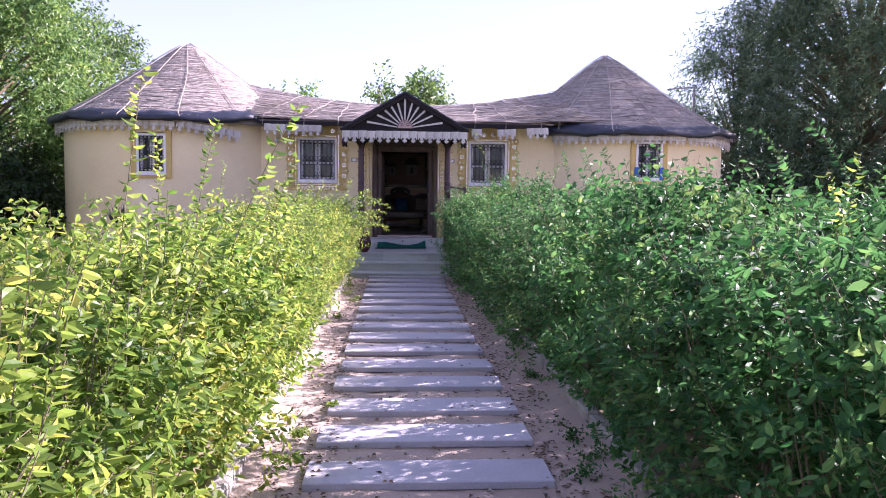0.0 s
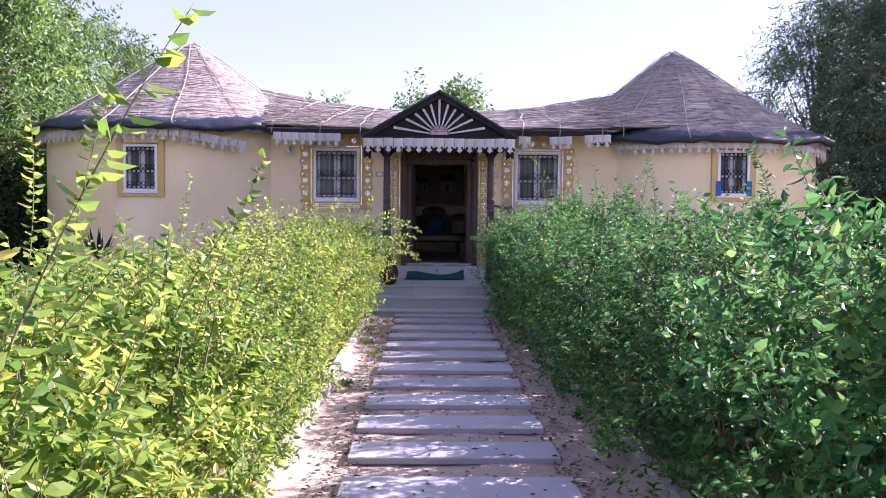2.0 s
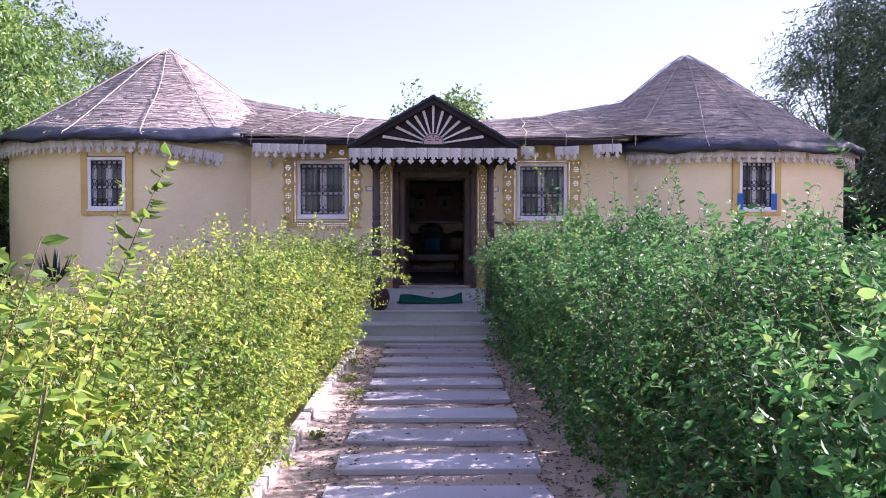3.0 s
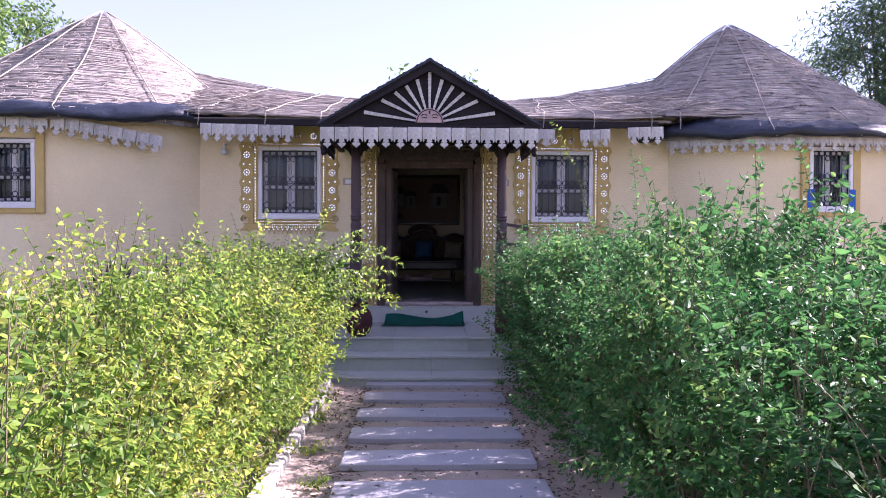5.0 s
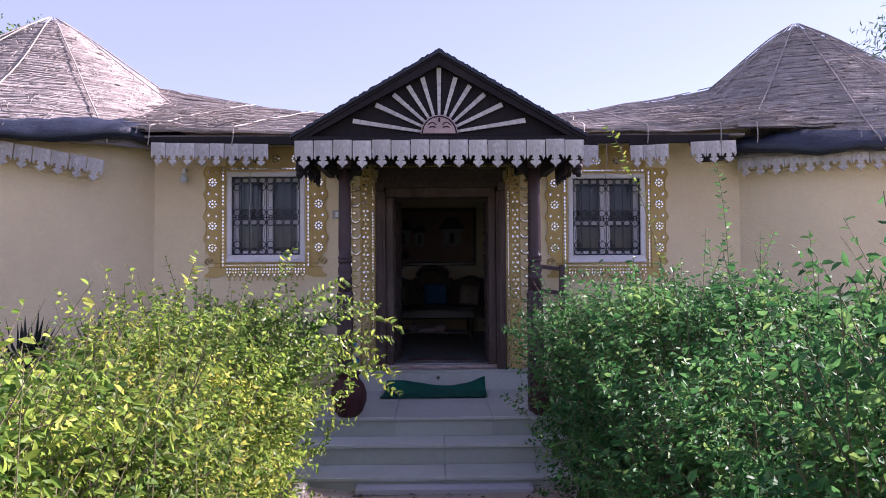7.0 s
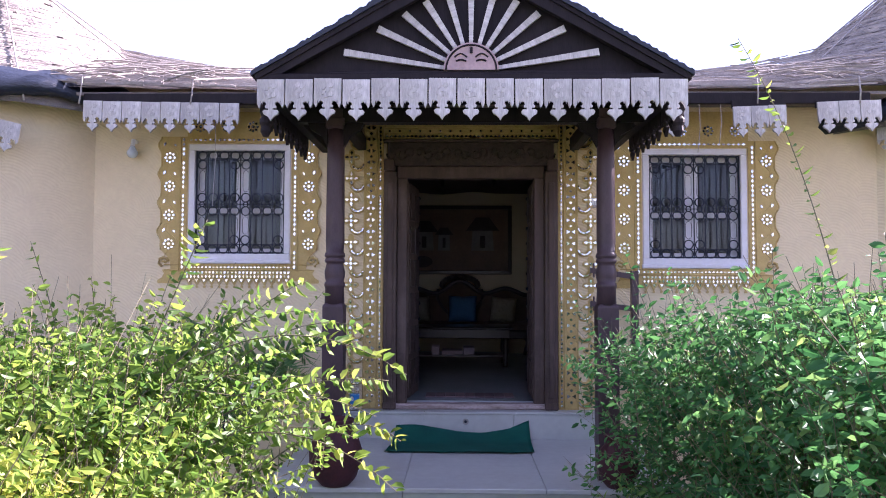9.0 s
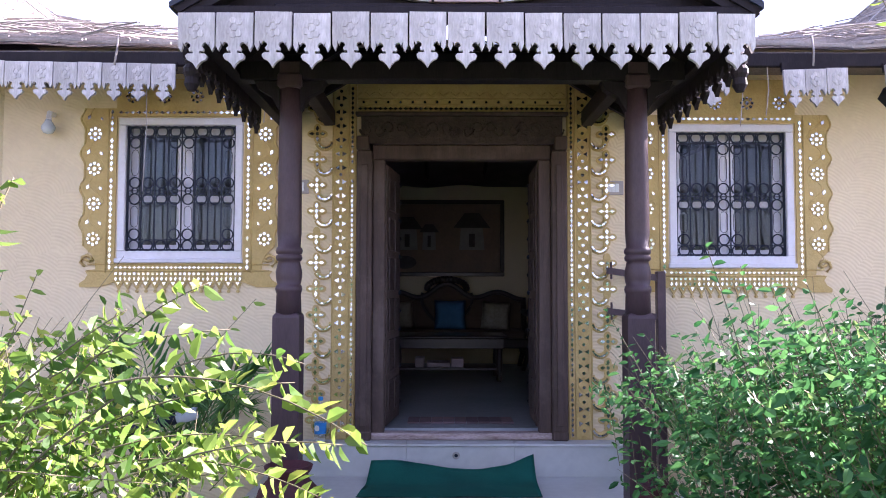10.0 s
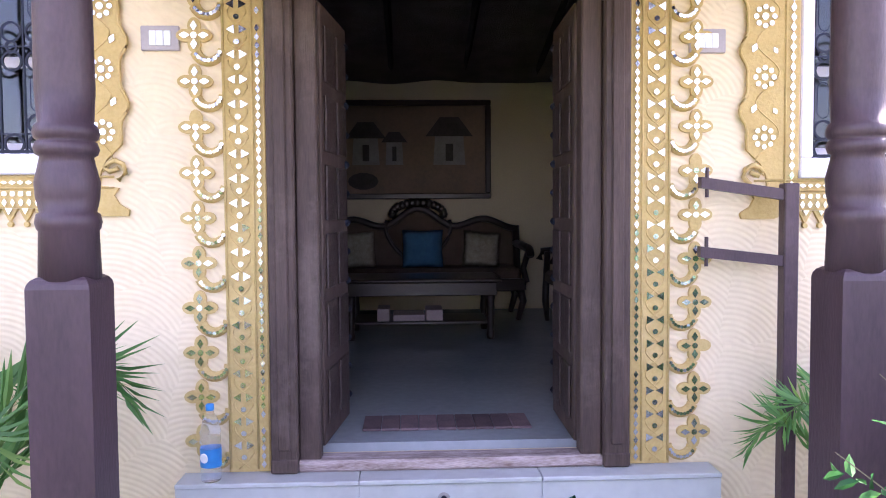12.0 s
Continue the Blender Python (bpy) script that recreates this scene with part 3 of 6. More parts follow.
# ---- carved valance boards ----
def valance_mesh(w=0.168, h=0.24):
    """A board with a pierced, pointed lower end."""
    a = w / 2 - 0.003
    half = [(a, 0), (a, -0.148), (a - 0.012, -0.172), (a - 0.022, -0.150), (0.060, -0.128), (0.052, -0.146), (0.044, -0.132), (0.030, -0.136), (0.024, -0.150), (0.034, -0.160), (0.030, -0.172), (0.016, -0.170), (0.014, -0.182), (0.038, -0.182), (0.048, -0.192), (0.042, -0.208), (0.026, -0.216), (0.012, -0.228), (0.0, -0.248)]
    pts = half + [(-x, z) for x, z in half[::-1][1:]]
    bm = prism(bmesh.new(), [(x, z * h / 0.24) for x, z in pts[::-1]], -0.010, 0.010)
    # carved rosette standing a little proud
    for k in range(7):
        t = 2 * math.pi * k / 7
        cx, cz, s = 0.03 * math.cos(t) * (k > 0), -0.068 + 0.034 * math.sin(t) * (k > 0), 0.016
        q = [(cx + s * math.cos(j * math.pi / 3), cz + s * math.sin(j * math.pi / 3)) for j in range(6)]
        prism(bm, q[::-1], -0.0135, -0.009)
    return mesh_of(bm, "valance_board", OLDWHITE)


BOARD = valance_mesh()
BOARD_DARK = BOARD.copy()
BOARD_DARK.materials[0] = DARKWOOD


def valance(p0, p1, parent, me=BOARD, sag=0.0, w=0.168):
    """Boards side by side from p0 to p1 (top edge), facing right-hand outward."""
    p0, p1 = Vector(p0), Vector(p1)
    d = p1 - p0
    n = max(1, round(d.length / w))
    yaw = math.degrees(math.atan2(d.y, d.x))
    pitch = -math.degrees(math.atan2(d.z, math.hypot(d.x, d.y)))
    sx = d.length / n / w
    for i in range(n):
        p = p0 + d * ((i + 0.5) / n)
        m = pose(p.x, p.y, p.z + rnd.uniform(-0.004, 0.004), 0, 0, yaw) @ pose(0, 0, 0, rnd.uniform(-1.5, 1.5), pitch + rnd.uniform(-0.8, 0.8), 0) @ Matrix.Diagonal((sx, 1, 1, 1))
        piece("valance_board", me, parent, m)


def eave_valances():
    spans = [((-2.98, 16.57, 3.19), (-1.72, 16.57, 3.17)), ((1.62, 16.57, 3.15), (1.86, 16.57, 3.14)), ((2.20, 16.57, 3.14), (2.62, 16.57, 3.15)), ((2.86, 16.57, 3.17), (3.36, 16.57, 3.19))]
    for a, b in spans:
        v = thing("eave_valance", "weathered white carved wooden valance under the eave", "valance", group="eave valances")
        part("batten", boxes((a[0], b[0], 16.582, 16.60, 3.13, 3.19)), DARKWOOD, v, "dark batten")
        valance(a, b, v)
    for side, a0, a1, droop in (("left", -82, 9.2, 0), ("left", 10, 36, 1), ("right", -40, 20, 0), ("right", 21, 80, 0)):
        cx, cy, _ = HUTS[side]
        v = thing("eave_valance", "sagging weathered white carved valance round the hut eave" if droop else "weathered white carved valance round the hut eave", "valance", group="eave valances")
        n = round(radians(a1 - a0) * 3.0 / 0.168)
        for i in range(n):
            t = radians(a0 + (a1 - a0) * (i + 0.5) / n)
            z = (3.20 if side == "left" else 3.075) - (0.0 if not droop else 0.20 * (i + 0.5) / n)
            m = pose(cx + 3.0 * math.sin(t), cy - 3.0 * math.cos(t), z, 0, 0, math.degrees(t)) @ pose(0, 0, 0, rnd.uniform(-2, 2), (7.5 if droop else 0) + rnd.uniform(-1.5, 1.5), 0)
            piece("valance_board", BOARD, v, m)


eave_valances()

# ---- porch canopy ----
CX0, CX1, CY, CZ, CAPEX = -1.165, 1.385, 15.07, 2.945, 3.695
CM = (CX0 + CX1) / 2


def canopy():
    c = thing("porch_canopy", "dark wooden gabled porch canopy with a white sunburst", "canopy")
    for s in (-1, 1):
        bm = bmesh.new()
        pts = [(CM, CAPEX), (CM + s * 1.27, CZ + 0.0), (CM + s * 1.31, CZ + 0.03), (CM, CAPEX + 0.045)]
        prism(bm, pts, CY - 0.06, WY + 0.1)
        part("roof_slope", bm, DARKWOOD, c, "dark tarred roof slope")
        bm = bmesh.new()
        prism(bm, [(CM, CAPEX - 0.085), (CM, CAPEX), (CM + s * 1.29, CZ + 0.02), (CM + s * 1.19, CZ + 0.005)], CY - 0.045, CY - 0.005)
        part("bargeboard", bm, DARKWOOD, c)
        # ragged felt edge over the slope
        top = []
        for i in range(91):
            t = i / 90
            top.append((CM + s * 1.31 * t, CAPEX + 0.05 + (CZ + 0.036 - CAPEX - 0.05) * t + rnd.uniform(0, 0.014)))
        low = [(CM + s * 1.31, CZ + 0.015), (CM, CAPEX + 0.02)]
        bm = prism(bmesh.new(), top + low, CY - 0.075, CY + 0.15)
        part("felt_edge", bm, TARP, c, "ragged black felt along the slope")
    bm = prism(bmesh.new(), [(CM, CAPEX - 0.05), (CM - 1.22, CZ), (CM + 1.22, CZ)], CY + 0.05, CY + 0.08)
    part("gable_board", bm, DARKWOOD, c)
    part("tie_beam", boxes((CX0 - 0.02, CX1 + 0.03, CY - 0.05, CY + 0.05, CZ - 0.005, CZ + 0.035), bevel=0.006), DARKWOOD, c)
    part("gable_rail", boxes((CM - 0.86, CM + 0.86, CY - 0.02, CY + 0.012, CZ + 0.036, CZ + 0.058), bevel=0.006), DARKWOOD, c)
    # sunburst
    for k in range(11):
        t = radians(9 + k * 16.2)
        r0 = 0.15
        ex, ez = math.cos(t), math.sin(t)
        # to just below the bargeboard
        slope = (CAPEX - CZ) / 1.28
        r1 = (CAPEX - 0.075 - (CZ + 0.06)) / (ez + slope * abs(ex)) * (0.97 if k not in (0, 10) else 0.93)
        q = bmesh.new()
        w0, w1 = 0.011, 0.021
        prism(q, [(r0, -w0), (r1, -w1), (r1, w1), (r0, w0)], -0.012, 0.012)
        part("sun_ray", q, OLDWHITE, c, "weathered white sunburst ray", m=pose(CM, CY + 0.025, CZ + 0.06, 0, -math.degrees(t), 0))
    pts = [(0.165 * math.cos(math.pi * i / 20), 0.165 * math.sin(math.pi * i / 20)) for i in range(21)]
    part("sun_disc", prism(bmesh.new(), pts[::-1], -0.03, 0.0), PINK, c, "dull pink half-round sun plate", m=pose(CM, CY + 0.0, CZ + 0.06))
    q = bmesh.new()
    tube(q, [(0.15 * math.cos(math.pi * i / 20), -0.032, 0.15 * math.sin(math.pi * i / 20)) for i in range(21)], 0.006, 5)
    tube(q, [(0.0, -0.033, 0.135), (0, -0.033, 0.10)], 0.009, 6)
    for s in (-1, 1):
        tube(q, [(s * (0.025 + 0.075 * i / 6), -0.032, 0.075 + 0.022 * math.sin(math.pi * i / 6)) for i in range(7)], 0.005, 5)
        tube(q, [(s * (0.03 + 0.06 * i / 6), -0.032, 0.052 + 0.008 * math.sin(math.pi * i / 6)) for i in range(7)], 0.006, 5)
    part("sun_trim", q, DARKWOOD, c, "dark painted lines of the sun plate", m=pose(CM, CY, CZ + 0.06))
    # front and side valances
    valance((CX0, CY - 0.062, CZ - 0.005), (CX1, CY - 0.062, CZ - 0.005), c, w=0.17)
    valance((CX0 + 0.01, 16.5, CZ - 0.01), (CX0 + 0.01, CY, CZ - 0.01), c, BOARD_DARK)
    valance((CX1 - 0.01, CY, CZ - 0.01), (CX1 - 0.01, 16.5, CZ - 0.01), c, BOARD_DARK)
    # frame under the slopes
    for x in (CX0 + 0.05, CX1 - 0.05):
        part("side_beam", boxes((x - 0.035, x + 0.035, CY + 0.06, WY, CZ - 0.08, CZ - 0.01), bevel=0.005), DARKWOOD, c)
    part("post_beam", boxes((CX0 + 0.1, CX1 - 0.1, 15.67, 15.77, CZ - 0.12, CZ - 0.02), bevel=0.006), DARKWOOD, c)
    for i in range(6):
        y = CY + 0.30 + i * 0.32
        for sx in (-1, 1):
            q = prism(bmesh.new(), [(CM, CAPEX - 0.07), (CM, CAPEX - 0.015), (CM + sx * 1.22, CZ - 0.0), (CM + sx * 1.22, CZ - 0.05)], y, y + 0.045)
            part("rafter", q, DARKWOOD, c)
    for x in (-0.803, 1.034):
        part("tie_to_wall", boxes((x - 0.04, x + 0.04, 15.775, WY - 0.002, CZ - 0.06, CZ + 0.05), bevel=0.006), DARKWOOD, c)
        for sx in (-1, 1):
            q = prism(bmesh.new(), [(sx * 0.055, 2.66), (sx * 0.055, 2.82), (sx * 0.19, 2.825), (sx * 0.17, 2.78), (sx * 0.10, 2.74)], -0.03, 0.03)
            part("bracket", q, DARKWOOD, c, m=pose(x, 15.72, 0))
    for x in (CX0 + 0.03, CX1 - 0.03):
        q = lathe(bmesh.new(), [(0.018, 2.62), (0.034, 2.65), (0.030, 2.68), (0.040, 2.70), (0.040, 2.72), (0.028, 2.74), (0.040, 2.77), (0.040, 2.93)], x, CY + 0.05, 12)
        part("drop_finial", q, DARKWOOD, c, smooth=False)


PINK = mat("dull_pink_paint", (0.50, 0.36, 0.36), (0.36, 0.26, 0.27), rough=0.8, scale=12, bump=0.2)
canopy()


def porch_post(x):
    y = 15.72
    p = thing("porch_post", "dark purple-brown turned wooden porch post with square base", "post", (x, y, 0.5), group="porch posts")
    q = bmesh.new()
    box(q, -0.07, 0.07, -0.07, 0.07, FLOOR_Z - 0.5, 1.10)
    es = [e for e in q.edges if all(v.co.z > 1.0 for v in e.verts)]
    bmesh.ops.bevel(q, geom=es, offset=0.028, segments=4, affect="EDGES", profile=0.5)
    part("base_block", q, POSTWOOD, p)
    prof = [(0.056, 1.09), (0.053, 1.20), (0.056, 1.205), (0.059, 1.22), (0.056, 1.238), (0.050, 1.243), (0.056, 1.275), (0.058, 1.31), (0.050, 1.35), (0.047, 1.367), (0.054, 1.372), (0.058, 1.385), (0.054, 1.40), (0.049, 1.403), (0.056, 1.408), (0.059, 1.422), (0.055, 1.438), (0.049, 1.443), (0.053, 1.52), (0.050, 2.05), (0.047, 2.30)]
    part("turned_shaft", lathe(bmesh.new(), [(r * 1.2, z) for r, z in prof], seg=28), POSTWOOD, p, smooth=True)
    q = boxes((-0.065, 0.065, -0.065, 0.065, 2.28, 2.36), bevel=0.012)
    box(q, -0.052, 0.052, -0.052, 0.052, 2.36, 2.42)
    part("capital", q, POSTWOOD, p)


POSTWOOD = mat("purple_brown_paint", (0.082, 0.05, 0.057), (0.055, 0.036, 0.041), spec=0.3, rough=0.42, scale=4, fine=50, bump=0.12, stretch=(3, 3, 0.7), dirt=(0.16, 0.11, 0.11), dirt_amount=0.5)
porch_post(-0.803)
porch_post(1.034)


# ---- doorway ----
def doorway():
    d = thing("door_1", "old carved wooden door frame with both leaves open inward", "door", kind="structure")
    x0, x1, z0, z1 = DOOR
    yo = WY - 0.055
    for a, b, y, nm in ((x0, x0 + 0.11, yo, "outer_jamb"), (x1 - 0.11, x1, yo, "outer_jamb"), (x0 + 0.11, x0 + 0.20, yo + 0.035, "inner_jamb"), (x1 - 0.20, x1 - 0.11, yo + 0.035, "inner_jamb")):
        q = boxes((a, b, y, WY + 0.07, z0, 2.70 if nm == "outer_jamb" else 2.64), bevel=0.008)
        if nm == "outer_jamb":
            box(q, a + 0.03, b - 0.03, y - 0.012, y + 0.01, z0 + 0.1, 2.6, bevel=0.005)
        part(nm, q, BROWNWOOD, d)
    part("lintel", boxes((x0 + 0.11, x1 - 0.11, yo + 0.03, WY + 0.10, 2.64, 2.745), bevel=0.008), BROWNWOOD, d)
    part("jamb_block", boxes((x0 - 0.0, x0 + 0.09, yo - 0.03, yo + 0.1, 2.70, 2.80), bevel=0.008), BROWNWOOD, d)
    part("jamb_block", boxes((x1 - 0.09, x1 + 0.0, yo - 0.03, yo + 0.1, 2.70, 2.80), bevel=0.008), BROWNWOOD, d)
    panel = part("carved_panel", boxes((x0 + 0.03, x1 - 0.03, yo + 0.01, WY + 0.25, 2.745, 2.95), bevel=0.006), CARVED, d, "dark panel carved with scrolling leaves")
    # scrolling leaves in relief
    q = bmesh.new()
    for k in range(9):
        cx = x0 + 0.11 + k * (x1 - x0 - 0.22) / 8
        for s in (-1, 1):
            pts = []
            for i in range(13):
                t = i / 12 * 4.6
                r = 0.062 * (1 - i / 15)
                pts.append((cx + s * (0.04 + r * math.cos(t) * 0.8), yo + 0.008, 2.85 + (1 if k % 2 else -1) * r * math.sin(t) * 1.0))
            tube(q, pts, [0.010 - 0.0004 * i for i in range(13)], 5)
    part("scroll_carving", q, CARVED, panel, smooth=True)
    q = boxes((x0 - 0.01, x1 + 0.01, yo - 0.015, WY + 0.2, 2.95, 2.975), bevel=0.005)
    part("cornice", q, BROWNWOOD, d)
    part("threshold", boxes((x0 + 0.105, x1 - 0.105, yo + 0.01, WY + 0.075, 0.667, 0.715), bevel=0.010), WORN, d, "threshold worn to pale pinkish wood")
    for x in (x0 + 0.055, x1 - 0.055):
        part("foot_block", boxes((x - 0.057, x + 0.057, yo - 0.006, yo + 0.12, 0.667, 0.73), bevel=0.008), BROWNWOOD, d)
    # leaves folded back into the room
    for s, hx in ((-1, x0 + 0.20), (1, x1 - 0.20)):
        q = boxes((0, 0.52, -0.02, 0.02, 0.74, 2.62), bevel=0.004)
        leaf = part("door_leaf", q, BROWNWOOD, d, m=pose(hx + s * 0.012, WY + 0.085, 0, 0, 0, 83 if s < 0 else 89))
        for i in range(6):
            for j in range(2):
                for f in (-1, 1):
                    x, z = 0.05 + j * 0.23, 0.82 + i * 0.295
                    y0 = 0.02 if f > 0 else -0.032
                    part("raised_panel", boxes((x, x + 0.19, y0, y0 + 0.012, z, z + 0.24), bevel=0.005), CARVED, leaf)
        for i in range(13):
            q = lathe(bmesh.new(), [(0.02, 0), (0.016, 0.012), (0.004, 0.02)], seg=8)
            part("stud", q, IRON, leaf, m=pose(0.49, 0.02 if s > 0 else -0.02, 0.85 + i * 0.14, -90 if s > 0 else 90))
        q = tube(bmesh.new(), [(0.46, 0, 1.72), (0.46, -s * 0.06, 1.73), (0.46, -s * 0.06, 1.83), (0.46, 0, 1.84)], 0.009, 6)
        part("pull_handle", q, BRASS, leaf, "dull brass pull handle")


WORN = mat("worn_threshold", (0.58, 0.48, 0.45), (0.17, 0.11, 0.09), rough=0.8, scale=7, fine=60, bump=0.5, stretch=(0.6, 4, 4))
BRASS = mat("dull_brass", (0.45, 0.38, 0.24), (0.25, 0.2, 0.12), rough=0.35, metal=1.0, scale=20, bump=0.1)
doorway()


# ---- windows ----
def ring_mesh(r, w, seg=14):
    q = bmesh.new()
    pts = [(r * math.cos(2 * math.pi * i / seg), r * math.sin(2 * math.pi * i / seg)) for i in range(seg)]
    rows = []
    for rr_, y in ((r - w, -w), (r + w, -w), (r + w, w), (r - w, w)):
        rows.append([q.verts.new((rr_ * math.cos(2 * math.pi * i / seg), y, rr_ * math.sin(2 * math.pi * i / seg))) for i in range(seg)])
    for a, b in zip(rows, rows[1:] + rows[:1]):
        for i in range(seg):
            q.faces.new((a[i], a[(i + 1) % seg], b[(i + 1) % seg], b[i]))
    return mesh_of(q, "ring", IRON)


CLOTH_BLUE = mat("bright_blue_cloth", (0.03, 0.14, 0.5), (0.02, 0.09, 0.36), rough=0.8, scale=10, bump=0.2)
GLASS, gt, gb = nodes_of("window_glass")
gb.inputs["Base Color"].default_value = (0.30, 0.38, 0.42, 1)
gb.inputs["Roughness"].default_value = 0.02
gb.inputs["IOR"].default_value = 1.45
gb.inputs["Transmission Weight"].default_value = 1.0


def window(name, x0, x1, z0, z1, m, cols=8, label="", reveal=0.09):
    """A white-framed casement with a black iron scroll grille; local x along the wall, y into it."""
    w = thing(name, label, "window", kind="structure")
    w.matrix_basis = m
    f = 0.055
    for b in ((x0, x1, -0.012, reveal + 0.05, z0, z0 + f), (x0, x1, -0.012, reveal + 0.05, z1 - f, z1), (x0, x0 + f, -0.012, reveal + 0.05, z0 + f, z1 - f), (x1 - f, x1, -0.012, reveal + 0.05, z0 + f, z1 - f)):
        part("window_frame", boxes(b, bevel=0.006), WHITE, w)
    part("window_sill", boxes((x0 - 0.01, x1 + 0.01, -0.03, 0.02, z0 - 0.03, z0 + 0.004), bevel=0.006), WHITE, w)
    ax, bx, az, bz = x0 + f, x1 - f, z0 + f, z1 - f
    mx = (ax + bx) / 2
    y0 = reveal + 0.002
    for a, b in ((ax, mx - 0.002), (mx + 0.002, bx)):
        s = part("sash", boxes((a, a + 0.055, y0, y0 + 0.035, az, bz), (b - 0.055, b, y0, y0 + 0.035, az, bz), (a + 0.055, b - 0.055, y0, y0 + 0.035, az, az + 0.05), (a + 0.055, b - 0.055, y0, y0 + 0.035, bz - 0.05, bz), (a + 0.055, b - 0.055, y0, y0 + 0.035, az + 0.40 * (bz - az), az + 0.45 * (bz - az)), bevel=0.003), WHITE, w, "white painted sash")
        pane = part("pane", boxes((a + 0.05, b - 0.05, y0 + 0.012, y0 + 0.018, az + 0.045, bz - 0.045)), GLASS, s, "clear window glass")
        pane.visible_shadow = False
    g = part("grille", boxes((ax, bx, 0.014, 0.028, az + 0.004, az + 0.016), (ax, bx, 0.014, 0.028, bz - 0.016, bz - 0.004), (ax, ax + 0.012, 0.013, 0.029, az, bz), (bx - 0.012, bx, 0.013, 0.029, az, bz)), IRON, w, "black wrought-iron grille")
    cw = (bx - ax - 0.016) / cols
    H = bz - az
    r = cw / 2 * 0.80
    ring = ring_mesh(r, 0.0044)
    link = ring_mesh(r * 0.55, 0.0042)
    ends, mids = (0.045, 0.955), (0.415, 0.545)
    solid_cols = (0, cols // 2 - 1, cols // 2, cols - 1)
    for c in range(cols):
        x = ax + 0.008 + cw * (c + 0.5)
        for fz in ends:
            piece("ring", ring, g, pose(x, 0.021, az + H * fz))
        for fz in mids:
            piece("ring", ring, g, pose(x, 0.021, az + H * fz))
        if c in solid_cols:
            for fz in (0.135, 0.865):
                piece("ring", ring, g, pose(x, 0.021, az + H * fz))
        piece("ring", link, g, pose(x, 0.021, az + H * 0.48))
        if c:
            xb = ax + 0.008 + cw * c
            part("bar", boxes((xb - 0.0036, xb + 0.0036, 0.015, 0.027, az, bz)), IRON, g)
    # tall slim loops between the ring rows
    for c in solid_cols:
        x = ax + 0.008 + cw * (c + 0.5)
        for f0, f1 in ((0.19, 0.36), (0.60, 0.81)):
            pts = []
            for k in range(17):
                t = 2 * math.pi * k / 16
                zc, hz = az + H * (f0 + f1) / 2, H * (f1 - f0) / 2
                sx = max(-1, min(1, 1.5 * math.cos(t)))
                pts.append((x + cw * 0.27 * sx, 0.021, zc + hz * math.sin(t)))
            part("loop", tube(bmesh.new(), pts, 0.0022, 4), IRON, g)
    for fz in (0.09, 0.48, 0.91):
        part("cross_bar", boxes((ax, bx, 0.016, 0.026, az + H * fz - 0.003, az + H * fz + 0.003)), IRON, g)
    return w


for nm, (a, b, c, d) in WINDOWS.items():
    window(nm, a, b, c, d, pose(0, WY, 0), label="white-framed casement window behind a black iron scroll grille")
for side, ang, nm in (("left", -1.3, "window_3"), ("right", 3.9, "window_4")):
    cx, cy, r = HUTS[side]
    t = radians(ang)
    window(nm, -0.315, 0.315, 2.045, 2.915, pose(cx + (r + 0.005) * math.sin(t), cy - (r + 0.005) * math.cos(t), 0, 0, 0, ang), cols=6, label="small white-framed hut window behind a black iron grille", reveal=0.10)
    q = bmesh.new()
    box(q, -0.43, -0.318, -0.01, 0.06, 1.95, 3.0, bevel=0.008)
    box(q, 0.318, 0.43, -0.01, 0.06, 1.95, 3.0, bevel=0.008)
    box(q, -0.318, 0.318, -0.01, 0.06, 1.95, 2.042, bevel=0.008)
    if side == "right":
        wd = bpy.data.objects["window_4"]
        for x in (-0.30, 0.30):
            part("blue_cloth", boxes((x - 0.05, x + 0.05, -0.022, -0.014, 2.05, 2.33), bevel=0.003), CLOTH_BLUE, wd, "strip of bright blue cloth")
    s = solid("window_surround", q, OCHRE, "thin ochre clay border round the hut window", "clay border", group="clay borders")
    s.matrix_basis = pose(cx + (r + 0.005) * math.sin(t), cy - (r + 0.005) * math.cos(t), 0, 0, 0, ang)

# ---- shrubs and trees ----
def twig_leaves(out, base, d, length, n, size, rg, droop=0.15, wide=0.23):
    """Leaves set alternately along a twig."""
    d = unit(d)
    side = unit(np.cross(d, rg.normal(size=3)))
    up = np.cross(d, side)
    for i in range(n):
        t = (i + 0.6) / n
        p = base + d * length * t - np.array((0, 0, droop * length * t * t))
        a = i * 2.4 + rg.uniform(-0.4, 0.4)
        o = side * math.cos(a) + up * math.sin(a)
        ld = unit(d * 0.5 + o * 0.8 + rg.normal(size=3) * 0.25 + np.array((0, 0, -0.28)))
        ls = unit(np.cross(ld, o + rg.normal(size=3) * 0.4))
        k = size * rg.uniform(0.65, 1.2)
        out.append((p, ld, ls, k, k * wide * rg.uniform(0.8, 1.15), 0))


